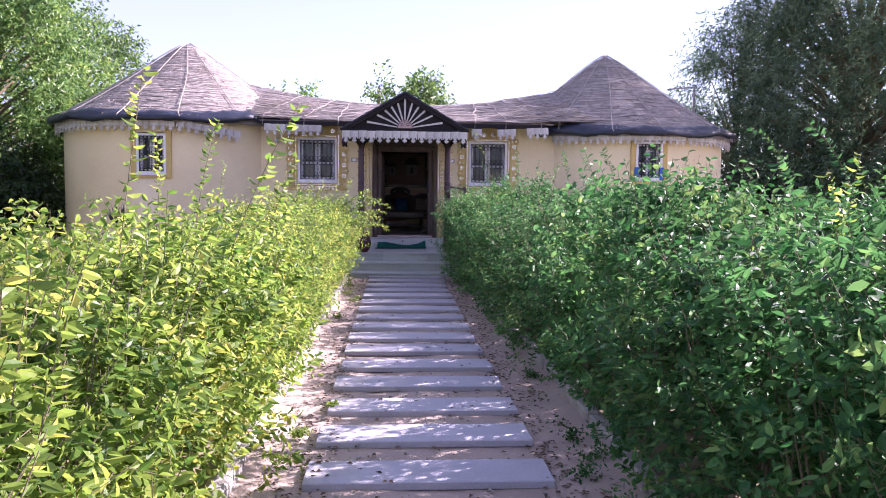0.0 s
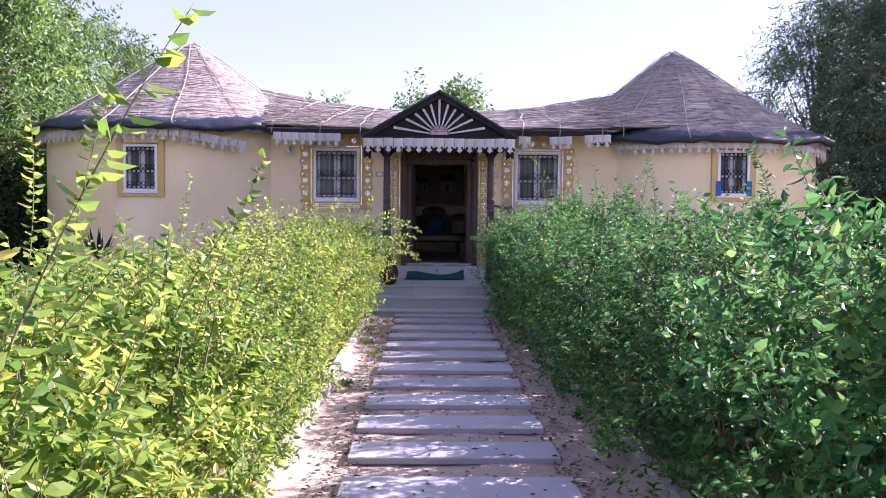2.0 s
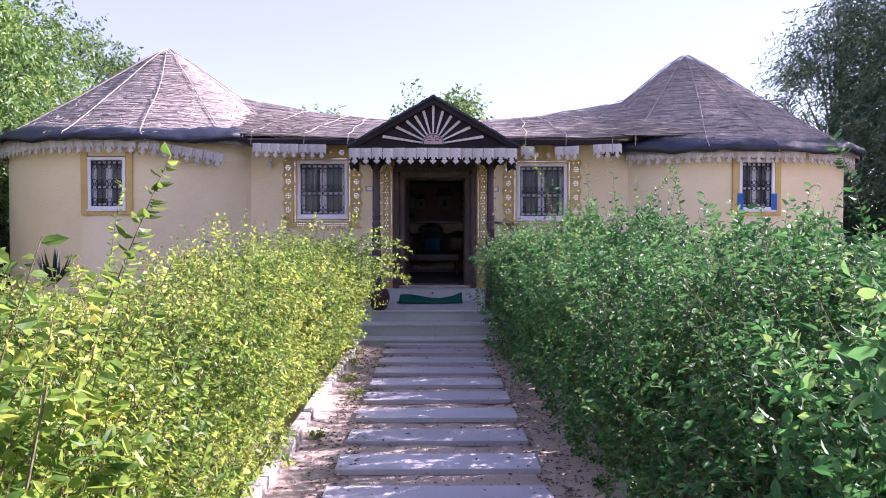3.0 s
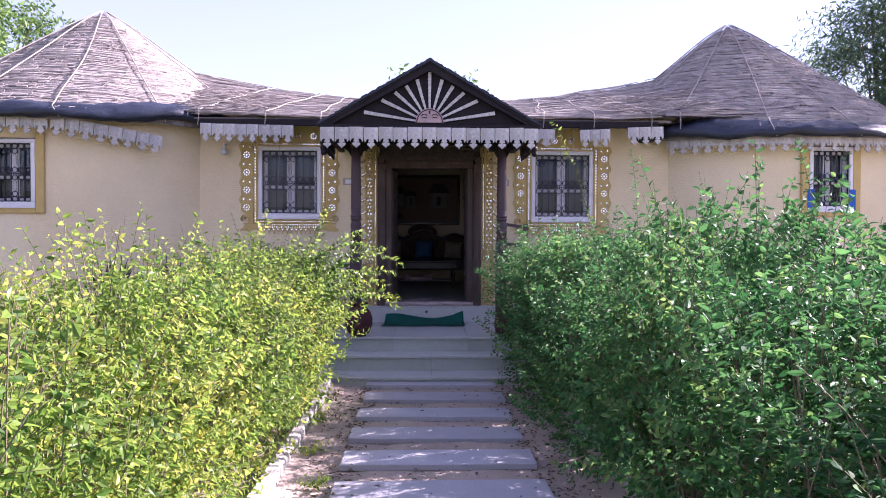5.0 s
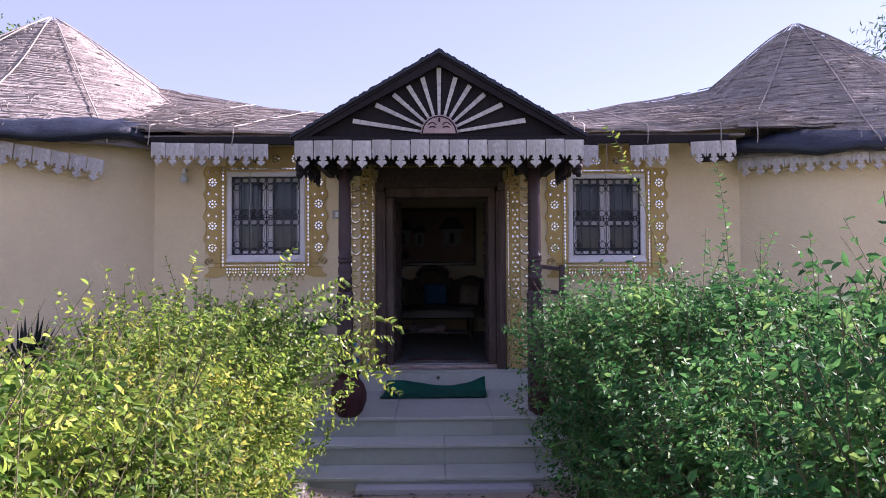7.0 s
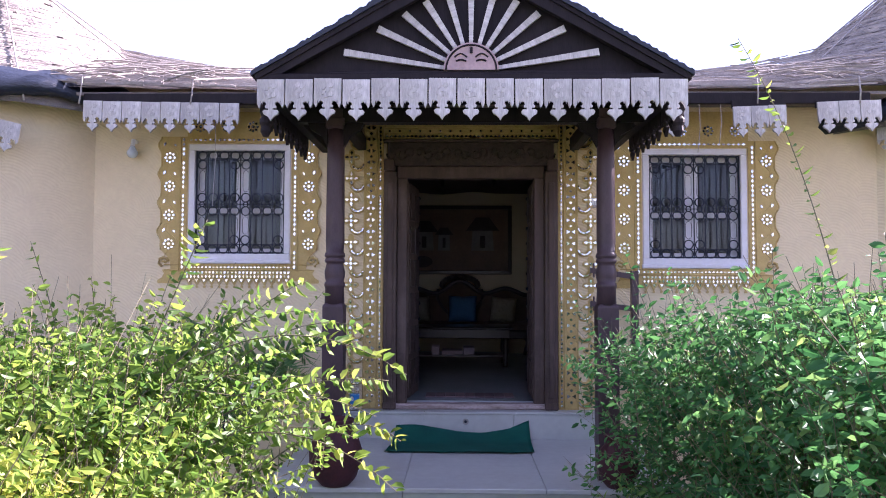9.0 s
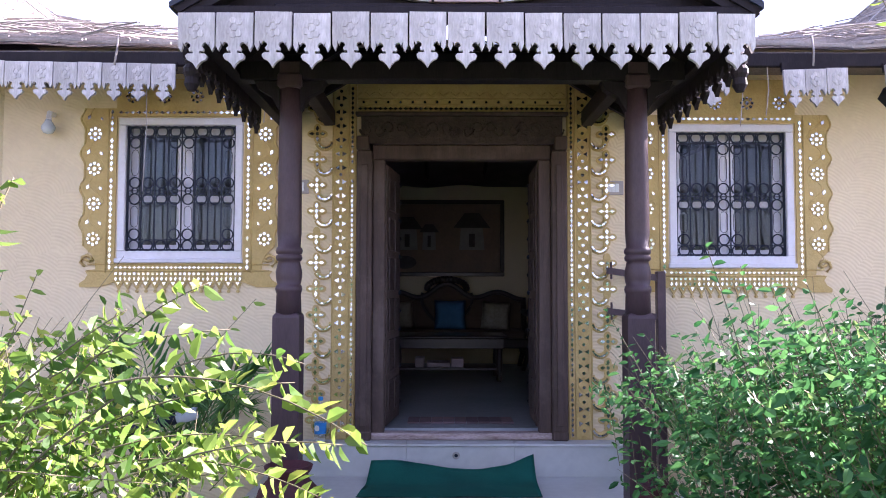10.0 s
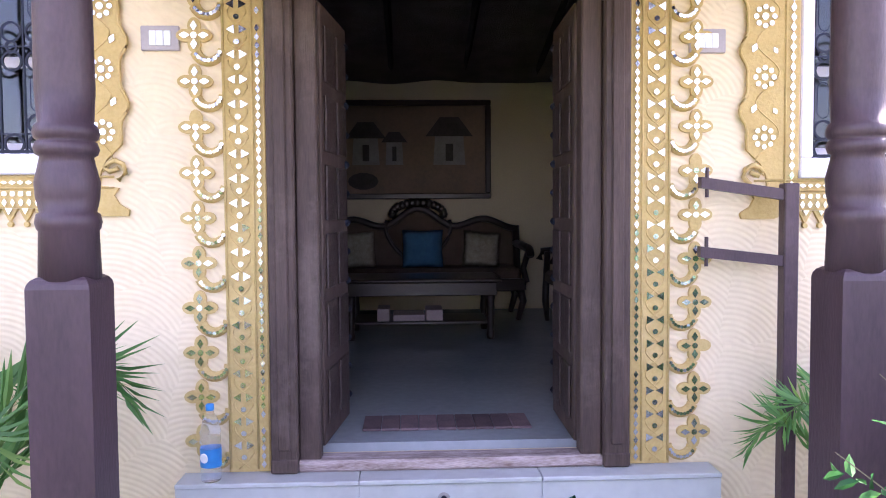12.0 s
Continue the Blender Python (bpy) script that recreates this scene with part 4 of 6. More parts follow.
def shrub_meshes(name, seed, twigs, size, material, rx=0.62, ry=0.62, h=1.5, tuft=1.0):
    rg = np.random.default_rng(seed)
    leaves = []
    bm = bmesh.new()
    for k in range(9):
        a = rg.uniform(0, 6.28)
        e = Vector((rx * 0.75 * math.cos(a) * rg.uniform(0.3, 1), ry * 0.75 * math.sin(a) * rg.uniform(0.3, 1), h * rg.uniform(0.6, 0.95)))
        b = Vector((e.x * 0.35, e.y * 0.35, 0))
        mid = (b + e) / 2 + Vector((e.x * 0.1, e.y * 0.1, 0.1))
        tube(bm, [b, mid, e], [0.009, 0.006, 0.003], 4)
    for k in range(twigs):
        a = rg.uniform(0, 2 * math.pi)
        u = rg.uniform(0, 1) ** 0.8
        z = 0.06 + (h - 0.12) * u
        # full in the middle, drawn in at the foot, rounded and ragged at the top
        girth = min(1.0, 0.74 + 0.7 * (z / h)) * math.sqrt(max(0.05, 1 - max(0, (z / h - 0.72) / 0.32) ** 2))
        lump = 1 + 0.75 * noise.noise((math.cos(a) * 1.9 + seed, math.sin(a) * 1.9, z * 2.4))
        q = rg.uniform(0.35, 1.0) ** 0.45 * girth * lump
        p = np.array((rx * q * math.cos(a), ry * q * math.sin(a), z))
        d = unit(np.array((math.cos(a) * 0.7, math.sin(a) * 0.7, 0.55 + 0.5 * u)) + rg.normal(size=3) * 0.45)
        ln = rg.uniform(0.14, 0.30) * tuft
        if rg.uniform() < 0.16 and u > 0.45:
            ln *= rg.uniform(1.4, 2.3)
            d = unit(d + np.array((0, 0, 0.7)))
        twig_leaves(leaves, p - d * ln * 0.4, d, ln, int(rg.integers(11, 17)), size, rg)
        s = Vector(p - d * ln * 0.4)
        tube(bm, [s, s + Vector(d) * ln], [0.0022, 0.001], 3)
    # loose sprigs that stand out of the top and sides
    for k in range(22):
        a, q = rg.uniform(0, 6.283), rg.uniform(0.2, 0.95)
        p = np.array((rx * q * math.cos(a), ry * q * math.sin(a), h * rg.uniform(0.72, 0.9)))
        d = unit(np.array((math.cos(a) * 0.35, math.sin(a) * 0.35, 1.0)) + rg.normal(size=3) * 0.18)
        ln = rg.uniform(0.28, 0.62)
        twig_leaves(leaves, p, d, ln, int(rg.integers(13, 20)), size * 0.95, rg, droop=0.08)
        s = Vector(p)
        tube(bm, [s, s + Vector(d) * ln * 0.5, s + Vector(d) * ln - Vector((0, 0, 0.08 * ln))], [0.0026, 0.002, 0.0012], 4)
    fol = leaf_sheet(name + "_leaves", leaves, material, True)
    br = mesh_of(bm, name + "_branches", TWIG)
    return br, fol


def shrub(name, label, meshes, m, group):
    s = thing(name, label, "shrub", group=group)
    s.matrix_basis = m
    for nm, me in zip(("wood", "foliage"), meshes):
        ob = new(nm, me)
        ob.parent = s
        tagged(ob, kind="stuff")
    return s


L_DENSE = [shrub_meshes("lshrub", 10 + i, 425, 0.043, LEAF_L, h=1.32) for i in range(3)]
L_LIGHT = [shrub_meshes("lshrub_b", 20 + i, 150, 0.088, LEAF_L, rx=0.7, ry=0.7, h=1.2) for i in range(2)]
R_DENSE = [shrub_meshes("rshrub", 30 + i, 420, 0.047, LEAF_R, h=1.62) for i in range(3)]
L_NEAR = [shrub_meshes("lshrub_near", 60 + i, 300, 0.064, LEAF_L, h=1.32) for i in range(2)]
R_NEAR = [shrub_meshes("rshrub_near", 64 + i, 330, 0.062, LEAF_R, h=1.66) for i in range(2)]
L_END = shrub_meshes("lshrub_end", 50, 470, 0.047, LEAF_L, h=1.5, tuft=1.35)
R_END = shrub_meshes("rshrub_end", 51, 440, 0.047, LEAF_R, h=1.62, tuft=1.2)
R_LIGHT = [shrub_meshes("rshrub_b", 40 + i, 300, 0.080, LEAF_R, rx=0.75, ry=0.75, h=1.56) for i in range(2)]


def hedge_rows():
    rg = random.Random(3)
    # sunlit leaf colour on the left row, shaded leaf colour on the right
    for side, s, x0, dense, light, label in (("left", -1, -1.5, L_DENSE, L_LIGHT, "leafy hedge shrub along the path, sunlight put into its yellow-green"), ("right", 1, 1.9, R_DENSE, R_LIGHT, "leafy hedge shrub along the path, shade put into its deep green")):
        for row, (dx, kinds, step, ys) in enumerate(((0, dense, 0.66, 0.8), (0.95, light, 0.98, 0.9), (1.9, light, 1.45, -0.4))):
            y = ys
            end = 13.9 if s < 0 else 14.3
            while y < end:
                k = rg.choice((L_NEAR if s < 0 else R_NEAR) if row == 0 and y < 6.0 else kinds)
                sc = rg.uniform(0.9, 1.08)
                hz = rg.uniform(0.80, 1.10) * (1 + 0.17 * noise.noise((y * 0.55, s * 3.0 + row * 1.7, 4)))
                if s < 0 and row and y < 4.0:
                    hz *= 0.84
                # the hedges are higher, and lean in over the path, towards the house
                k_far = min(1.0, max(0.0, (y - 3.0) / 8.0))
                hz *= 0.94 + 0.10 * k_far if s < 0 else 1.0
                if s < 0 and row and y > 7.5:
                    hz *= 0.84
                m = pose(x0 + s * dx - s * ((0.08 - 0.12 * k_far) if s < 0 else (0.05 + 0.24 * k_far)) + rg.uniform(-0.1, 0.1), y + rg.uniform(-0.12, 0.12), -0.02, 0, 0, rg.uniform(0, 360)) @ Matrix.Diagonal((sc, sc, hz, 1))
                shrub("hedge_shrub", label, k, m, "hedge shrubs " + side)
                y += step


hedge_rows()
for x, y, sc, hz in ((-1.42, 13.25, 1.0, 1.0), (-1.48, 13.95, 1.04, 1.04), (-1.85, 13.7, 1.0, 1.0)):
    shrub("hedge_shrub", "leafy shrub at the foot of the steps, sunlight put into its yellow-green", L_END, pose(x, y, -0.02, 0, 0, x * 777) @ Matrix.Diagonal((sc, sc, hz, 1)), "hedge shrubs left")
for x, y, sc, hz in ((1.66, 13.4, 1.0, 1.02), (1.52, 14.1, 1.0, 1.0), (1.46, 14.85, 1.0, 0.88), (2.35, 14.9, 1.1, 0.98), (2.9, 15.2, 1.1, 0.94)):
    shrub("hedge_shrub", "leafy shrub beside the porch steps, shade put into its deep green", R_END, pose(x, y, -0.02, 0, 0, x * 555) @ Matrix.Diagonal((sc, sc, hz, 1)), "hedge shrubs right")


def shoot(pts, size, n, material, label, seed):
    """A long single stem that stands out of the hedge."""
    rg = np.random.default_rng(seed)
    s = thing("long_shoot", label, "branch", group="long shoots")
    P = [np.array(p, float) for p in pts]
    # quadratic bend through three points
    curve = [(1 - t) ** 2 * P[0] + 2 * t * (1 - t) * P[1] + t * t * P[2] for t in np.linspace(0, 1, 14)]
    part("stem", tube(bmesh.new(), [tuple(p) for p in curve], [0.004 - 0.0002 * i for i in range(14)], 5), TWIG, s, smooth=True)
    leaves = []
    for i in range(n):
        t = 0.04 + 0.96 * (i + rg.uniform(0, 0.6)) / n
        j = min(12, int(t * 13))
        p = curve[j] + (curve[j + 1] - curve[j]) * (min(1.0, t * 13 - j))
        d = unit(curve[j + 1] - curve[j])
        o = unit(np.cross(d, rg.normal(size=3)))
        ld = unit(d * 0.4 + o + np.array((0, 0, -0.25)))
        k = size * rg.uniform(0.6, 1.15)
        leaves.append((p, ld, unit(np.cross(ld, d + rg.normal(size=3) * 0.3)), k, k * 0.27, 0))
    ob = new("foliage", leaf_sheet("shoot_leaves", leaves, material, True))
    ob.parent = s


def shoots():
    lab, labr = "long leafy shoot rising out of the sunlit hedge", "long leafy shoot rising out of the dark hedge"
    for k, p in enumerate([((-1.15, 3.8, 0.9), (-0.98, 3.95, 1.6), (-0.66, 4.15, 2.22)), ((-1.55, 3.4, 1.0), (-1.5, 3.5, 1.7), (-1.40, 3.5, 2.32)),
                           ((-1.7, 5.6, 1.1), (-1.65, 5.6, 1.8), (-1.5, 5.7, 2.25)), ((-1.3, 6.4, 1.1), (-1.15, 6.5, 1.6), (-1.0, 6.6, 2.0)),
                           ((-2.2, 6.2, 1.1), (-2.1, 6.2, 1.8), (-2.2, 6.3, 2.2)), ((-2.3, 9.0, 1.1), (-2.3, 9.1, 1.6), (-2.2, 9.1, 2.05)),
                           ((-1.25, 13.4, 1.2), (-0.7, 13.4, 1.75), (-0.15, 13.3, 1.40)), ((-1.2, 13.5, 1.0), (-0.6, 13.4, 1.35), (-0.18, 13.3, 0.98)),
                           ((-1.2, 13.2, 1.1), (-1.0, 13.2, 1.6), (-0.85, 13.2, 1.95)), ((-1.5, 12.8, 1.0), (-1.5, 12.8, 1.5), (-1.3, 12.7, 1.9)),
                           ((-0.95, 13.9, 0.8), (-0.5, 14.0, 1.25), (-0.22, 14.0, 1.02)), ((-1.25, 13.4, 1.0), (-0.9, 13.5, 1.5), (-0.35, 13.55, 1.5)), ((-1.25, 13.6, 1.0), (-0.95, 13.7, 1.45), (-0.4, 13.8, 1.3)),
                           ((-1.3, 13.3, 1.1), (-1.0, 13.4, 1.5), (-0.7, 13.4, 1.68)), ((-1.3, 13.7, 1.1), (-0.8, 13.8, 1.4), (-0.3, 13.7, 1.18)),
                           ((-1.3, 13.5, 1.1), (-1.1, 13.6, 1.6), (-0.55, 13.7, 1.62)), ((-1.2, 13.8, 0.9), (-0.8, 13.9, 1.2), (-0.4, 13.9, 1.05)), ((-1.2, 13.4, 1.0), (-0.7, 13.5, 1.7), (-0.32, 13.5, 1.55)),
                           ((-1.2, 13.6, 1.0), (-0.7, 13.6, 1.4), (-0.24, 13.6, 1.34)), ((-1.2, 13.5, 1.0), (-0.9, 13.5, 1.6), (-0.55, 13.5, 1.74)), ((-1.2, 13.4, 0.9), (-0.8, 13.4, 1.25), (-0.45, 13.4, 1.25)),
                           ((-2.4, 2.6, 0.9), (-2.3, 2.7, 1.5), (-2.2, 2.7, 1.9))]):
        shoot(p, 0.085 if p[0][1] < 8 else 0.062, 54, LEAF_L, lab, 100 + k)
    for k, p in enumerate([((1.9, 14.2, 1.4), (1.75, 14.3, 2.4), (1.42, 14.3, 2.95)), ((2.3, 14.1, 1.4), (2.35, 14.2, 2.1), (2.25, 14.2, 2.62)),
                           ((2.6, 11.0, 1.5), (2.6, 11.0, 2.0), (2.5, 11.1, 2.35)),
                           ((3.2, 5.4, 1.5), (3.2, 5.4, 2.0), (2.85, 5.5, 2.25)), ((3.3, 4.6, 1.4), (3.2, 4.7, 2.0), (2.9, 4.7, 2.2)),
                           ((2.2, 7.0, 1.5), (2.2, 7.1, 1.9), (2.05, 7.1, 2.15)), ((1.7, 14.0, 0.9), (1.2, 14.0, 1.0), (0.75, 13.9, 0.62)),
                           ((2.4, 12.4, 1.5), (2.6, 12.4, 2.1), (2.9, 12.4, 2.3))]):
        shoot(p, 0.06, 54, LEAF_R if k != 0 else LEAF_L, labr, 140 + k)
    for k, p in enumerate([((2.2, 2.7, 0.9), (2.15, 2.7, 1.5), (1.95, 2.75, 1.85)), ((2.3, 3.1, 0.9), (2.3, 3.1, 1.5), (2.2, 3.2, 1.95)), ((2.05, 2.3, 0.8), (2.0, 2.3, 1.3), (1.85, 2.3, 1.62)),
                           ((2.5, 2.9, 0.9), (2.55, 2.9, 1.5), (2.45, 2.9, 1.8)), ((2.4, 3.9, 1.1), (2.4, 3.9, 1.7), (2.3, 3.95, 2.05)), ((2.9, 4.2, 1.1), (2.9, 4.2, 1.7), (3.0, 4.2, 2.1))]):
        shoot([(x, y, z - 0.14) for x, y, z in p], 0.075, 40, LEAF_L if k % 2 else LEAF_R, "long shoot with broad green leaves out of the hedge", 170 + k)


shoots()


def tree(name, label, x, y, h, crown, size, n_clump, per, material, seed, narrow=0.24, droop=0.1, trunk=0.16, low=0.3):
    """Trunk, forking limbs, and a ragged crown of leafy clumps. crown: half-widths in x and y."""
    rg = np.random.default_rng(seed)
    t = thing(name, label, "tree" if name == "tree" else "bush", (x, y, -0.05), group="garden trees" if name == "tree" else "garden bushes")
    bm = bmesh.new()
    top = h * 0.55
    tube(bm, [(0, 0, 0), (0.1, 0.05, h * 0.2), (-0.05, 0.1, h * 0.4), (0.1, 0, top)], [trunk, trunk * 0.85, trunk * 0.6, trunk * 0.35], 9)
    leaves = []
    for k in range(n_clump):
        a, u = rg.uniform(0, 6.283), rg.uniform(-1, 1)
        q = rg.uniform(0.25, 1) ** 0.4
        lump = 1 + 0.35 * noise.noise((math.cos(a) * 1.7 + seed, math.sin(a) * 1.7, u * 1.7))
        cz = h * (low + 1) / 2
        hz = h * (1 - low) / 2
        c = np.array((crown[0] * q * lump * math.cos(a) * math.sqrt(1 - u * u), crown[1] * q * lump * math.sin(a) * math.sqrt(1 - u * u), cz + hz * q * u * lump))
        if k % 4 == 0:
            s = Vector((0, 0, max(h * 0.15, min(top, c[2] * 0.6))))
            e = Vector(c)
            tube(bm, [s, s.lerp(e, 0.5) + Vector((0, 0, 0.15)), e], [trunk * 0.35, trunk * 0.2, 0.015], 5)
        for j in range(per // 12):
            d = unit(np.array((math.cos(a), math.sin(a), 0.2)) + rg.normal(size=3) * 0.9)
            twig_leaves(leaves, c + rg.normal(size=3) * 0.16, d, size * rg.uniform(3, 5.5), 12, size, rg, droop=droop, wide=narrow)
    part("trunk", bm, TWIG, t)
    ob = new("crown", leaf_sheet("crown", leaves, material))
    ob.parent = t


tree("tree", "tall leafy green tree beside the round hut", -11.2, 20.0, 7.9, (3.3, 3.2), 0.15, 520, 96, LEAF_T, 1, low=0.08)
tree("tree", "leafy green tree behind the hut", -13.0, 30.0, 9.0, (3.2, 2.5), 0.17, 200, 84, LEAF_T, 2)
tree("tree", "dense green tree at the garden edge", -10.2, 13.0, 5.6, (2.2, 2.6), 0.17, 190, 72, LEAF_T, 6, low=0.02)
tree("tree", "tall grey-green tree with narrow leaves beside the hut", 14.3, 22.5, 11.0, (4.3, 3.6), 0.2, 900, 108, LEAF_W, 3, narrow=0.12, droop=0.5, low=0.03, trunk=0.22)
tree("tree", "grey-green tree with fine hanging twigs behind the hut", 11.5, 25.0, 8.0, (1.7, 1.8), 0.2, 190, 84, LEAF_W, 4, narrow=0.11, droop=0.6, low=0.1)
tree("tree", "small tree top showing over the roof", 0.5, 30.0, 6.3, (1.25, 1.2), 0.2, 70, 72, LEAF_T, 5, low=0.5)
tree("tree", "small tree top showing over the roof", -4.5, 33.0, 6.0, (0.9, 0.9), 0.2, 60, 60, LEAF_T, 7, low=0.55)

# bushes at both garden edges, their shade carried by the leaf colour
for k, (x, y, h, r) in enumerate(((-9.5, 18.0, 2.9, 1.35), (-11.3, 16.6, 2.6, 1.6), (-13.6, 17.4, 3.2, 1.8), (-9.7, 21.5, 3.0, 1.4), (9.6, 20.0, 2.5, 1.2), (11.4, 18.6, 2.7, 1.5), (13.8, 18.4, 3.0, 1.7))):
    tree("garden_bush", "dense bush with the shade under the garden trees put into its dark green", x, y, h, (r, r), 0.13, 150, 72, LEAF_SHADE, 20 + k, low=0.0, trunk=0.06)


# ---- clay relief with mirror chips round door and windows ----
def chip_mesh(pts, name="mirror_chip"):
    return mesh_of(prism(bmesh.new(), pts[::-1], -0.0025, 0.0025), name, MIRROR)


CHIP = {
    "disc": chip_mesh([(math.cos(2 * math.pi * i / 10), math.sin(2 * math.pi * i / 10)) for i in range(10)]),
    "diamond": chip_mesh([(0.62, 0), (0, 1), (-0.62, 0), (0, -1)]),
    "square": chip_mesh([(0.8, 0.8), (-0.8, 0.8), (-0.8, -0.8), (0.8, -0.8)]),
    "tri": chip_mesh([(1, 0), (-0.7, 0.95), (-0.7, -0.95)]),
}
ro = random.Random(11)


def chip(parent, shape, x, z, s, rot=0.0):
    y = WY - 0.0195
    m = pose(x, y, z, ro.uniform(-4, 4), 0, ro.uniform(-4, 4)) @ pose(0, 0, 0, 0, rot, 0) @ Matrix.Diagonal((s, 1, s, 1))
    piece("mirror_chip", CHIP[shape], parent, m)


def disc_pts(cx, cz, rx, rz, n=14, a=0.0):
    ca, sa = math.cos(a), math.sin(a)
    out = []
    for i in range(n):
        u, v = rx * math.cos(2 * math.pi * i / n), rz * math.sin(2 * math.pi * i / n)
        out.append((cx + u * ca - v * sa, cz + u * sa + v * ca))
    return out


def clay(bm, pts, lift=0.0):
    prism(bm, pts, WY - 0.015 - lift, WY + 0.012)


def ridge(th, pts, r=0.006):
    part("clay_ridge", tube(bmesh.new(), [(x, WY - 0.0155, z) for x, z in pts], r, 5), OCHRE, th, smooth=True)


def flower(th, x, z, s=1.0):
    chip(th, "disc", x, z, 0.0135 * s)
    for k in range(8):
        t = 2 * math.pi * k / 8
        chip(th, "disc", x + 0.038 * s * math.cos(t), z + 0.038 * s * math.sin(t), 0.0102 * s)


def door_relief(s, xe):
    """s: which way it grows from the door edge xe."""
    th = thing("mirror_relief", "ochre clay relief with mirror chips beside the door", "wall relief", group="mirror reliefs")
    bm = bmesh.new()
    a, b = sorted((xe + s * 0.006, xe + s * 0.178))
    clay(bm, [(a, 0.668), (b, 0.668), (b, 3.2), (a, 3.2)])
    part("clay_band", bm, OCHRE, th)
    for dx in (0.010, 0.058, 0.172):
        ridge(th, [(xe + s * dx, 0.68), (xe + s * dx, 3.19)], 0.006)
    zz = [0.68 + i * 0.0125 for i in range(200)]
    for ph in (0, math.pi):
        ridge(th, [(xe + s * (0.115 + 0.038 * math.sin(z * 2 * math.pi / 0.2 + ph)), z) for z in zz], 0.004)
    z = 0.70
    while z < 3.17:
        if ro.random() > 0.05:
            chip(th, "diamond", xe + s * 0.034, z, 0.0165)
        z += 0.035
    for k in range(25):
        z = 0.73 + k * 0.1
        if z > 3.17:
            break
        chip(th, "disc", xe + s * 0.115, z, 0.0115)
        if z + 0.05 < 3.17:
            chip(th, "tri", xe + s * (0.115 - 0.023), z + 0.05, 0.0185, 0)
            chip(th, "tri", xe + s * (0.115 + 0.023), z + 0.05, 0.0185, 180)
    # curls along the outer edge
    for k in range(13):
        z = 0.80 + k * 0.184
        cx = xe + s * 0.285
        bm = bmesh.new()
        for i, (dx, dz, rx, rz) in enumerate(((0.036, 0, 0.036, 0.026), (-0.036, 0, 0.036, 0.026), (0, 0.036, 0.026, 0.036), (0, -0.034, 0.026, 0.036), (0, 0, 0.034, 0.034))):
            clay(bm, disc_pts(cx + dx, z + dz, rx, rz), 0.0006 * i)
        arc = []
        for i in range(11):
            t = math.radians(200 + 150 * i / 10)
            arc.append((cx - s * 0.055 - s * 0.055 * math.cos(t), z - 0.045 + 0.058 * math.sin(t)))
        q = [(x, WY - 0.004, zz_) for x, zz_ in arc]
        tube(bm, q, [0.024 - 0.0006 * i for i in range(11)], 8)
        part("clay_curl", bm, OCHRE, th)
        for dx, dz, r in ((0.038, 0, 90), (-0.038, 0, 90), (0, 0.038, 0), (0, -0.036, 0)):
            if ro.random() > 0.06:
                chip(th, "diamond", cx + dx, z + dz, 0.021, r)
        chip(th, "disc", cx, z, 0.0125)
        for i in range(1, 10):
            x, zq = arc[i]
            y = WY - 0.0285
            piece("mirror_chip", CHIP["disc"], th, pose(x, y, zq, ro.uniform(-6, 6), 0, ro.uniform(-6, 6)) @ Matrix.Diagonal((0.0075, 1, 0.0075, 1)))
    return th


door_relief(-1, DOOR[0])
door_relief(1, DOOR[1])


def door_head():
    th = thing("mirror_relief", "ochre clay frieze with mirror chips above the door", "wall relief", group="mirror reliefs")
    x0, x1 = DOOR[0], DOOR[1]
    bm = bmesh.new()
    clay(bm, [(x0 - 0.002, 2.982), (x1 + 0.002, 2.982), (x1 + 0.002, 3.2), (x0 - 0.002, 3.2)])
    part("clay_band", bm, OCHRE, th)
    n = 17
    w = (x1 - x0) / n
    pts = []
    for i in range(n):
        for j in range(7):
            pts.append((x0 + w * (i + j / 7), 3.09 + 0.03 * abs(math.sin(math.pi * j / 7))))
    ridge(th, pts, 0.008)
    ridge(th, [(x0, 3.03), (x1, 3.03)], 0.006)
    ridge(th, [(x0, 3.075), (x1, 3.075)], 0.006)
    for i in range(n):
        bm = bmesh.new()
        clay(bm, disc_pts(x0 + w * (i + 0.5), 3.15, 0.026, 0.03), 0.008)
        part("clay_boss", bm, OCHRE, th)
        chip(th, "disc", x0 + w * (i + 0.5), 3.052, 0.009)
    x = x0 + 0.02
    while x < x1:
        chip(th, "diamond", x, 3.006, 0.0165, 90)
        x += 0.036


door_head()


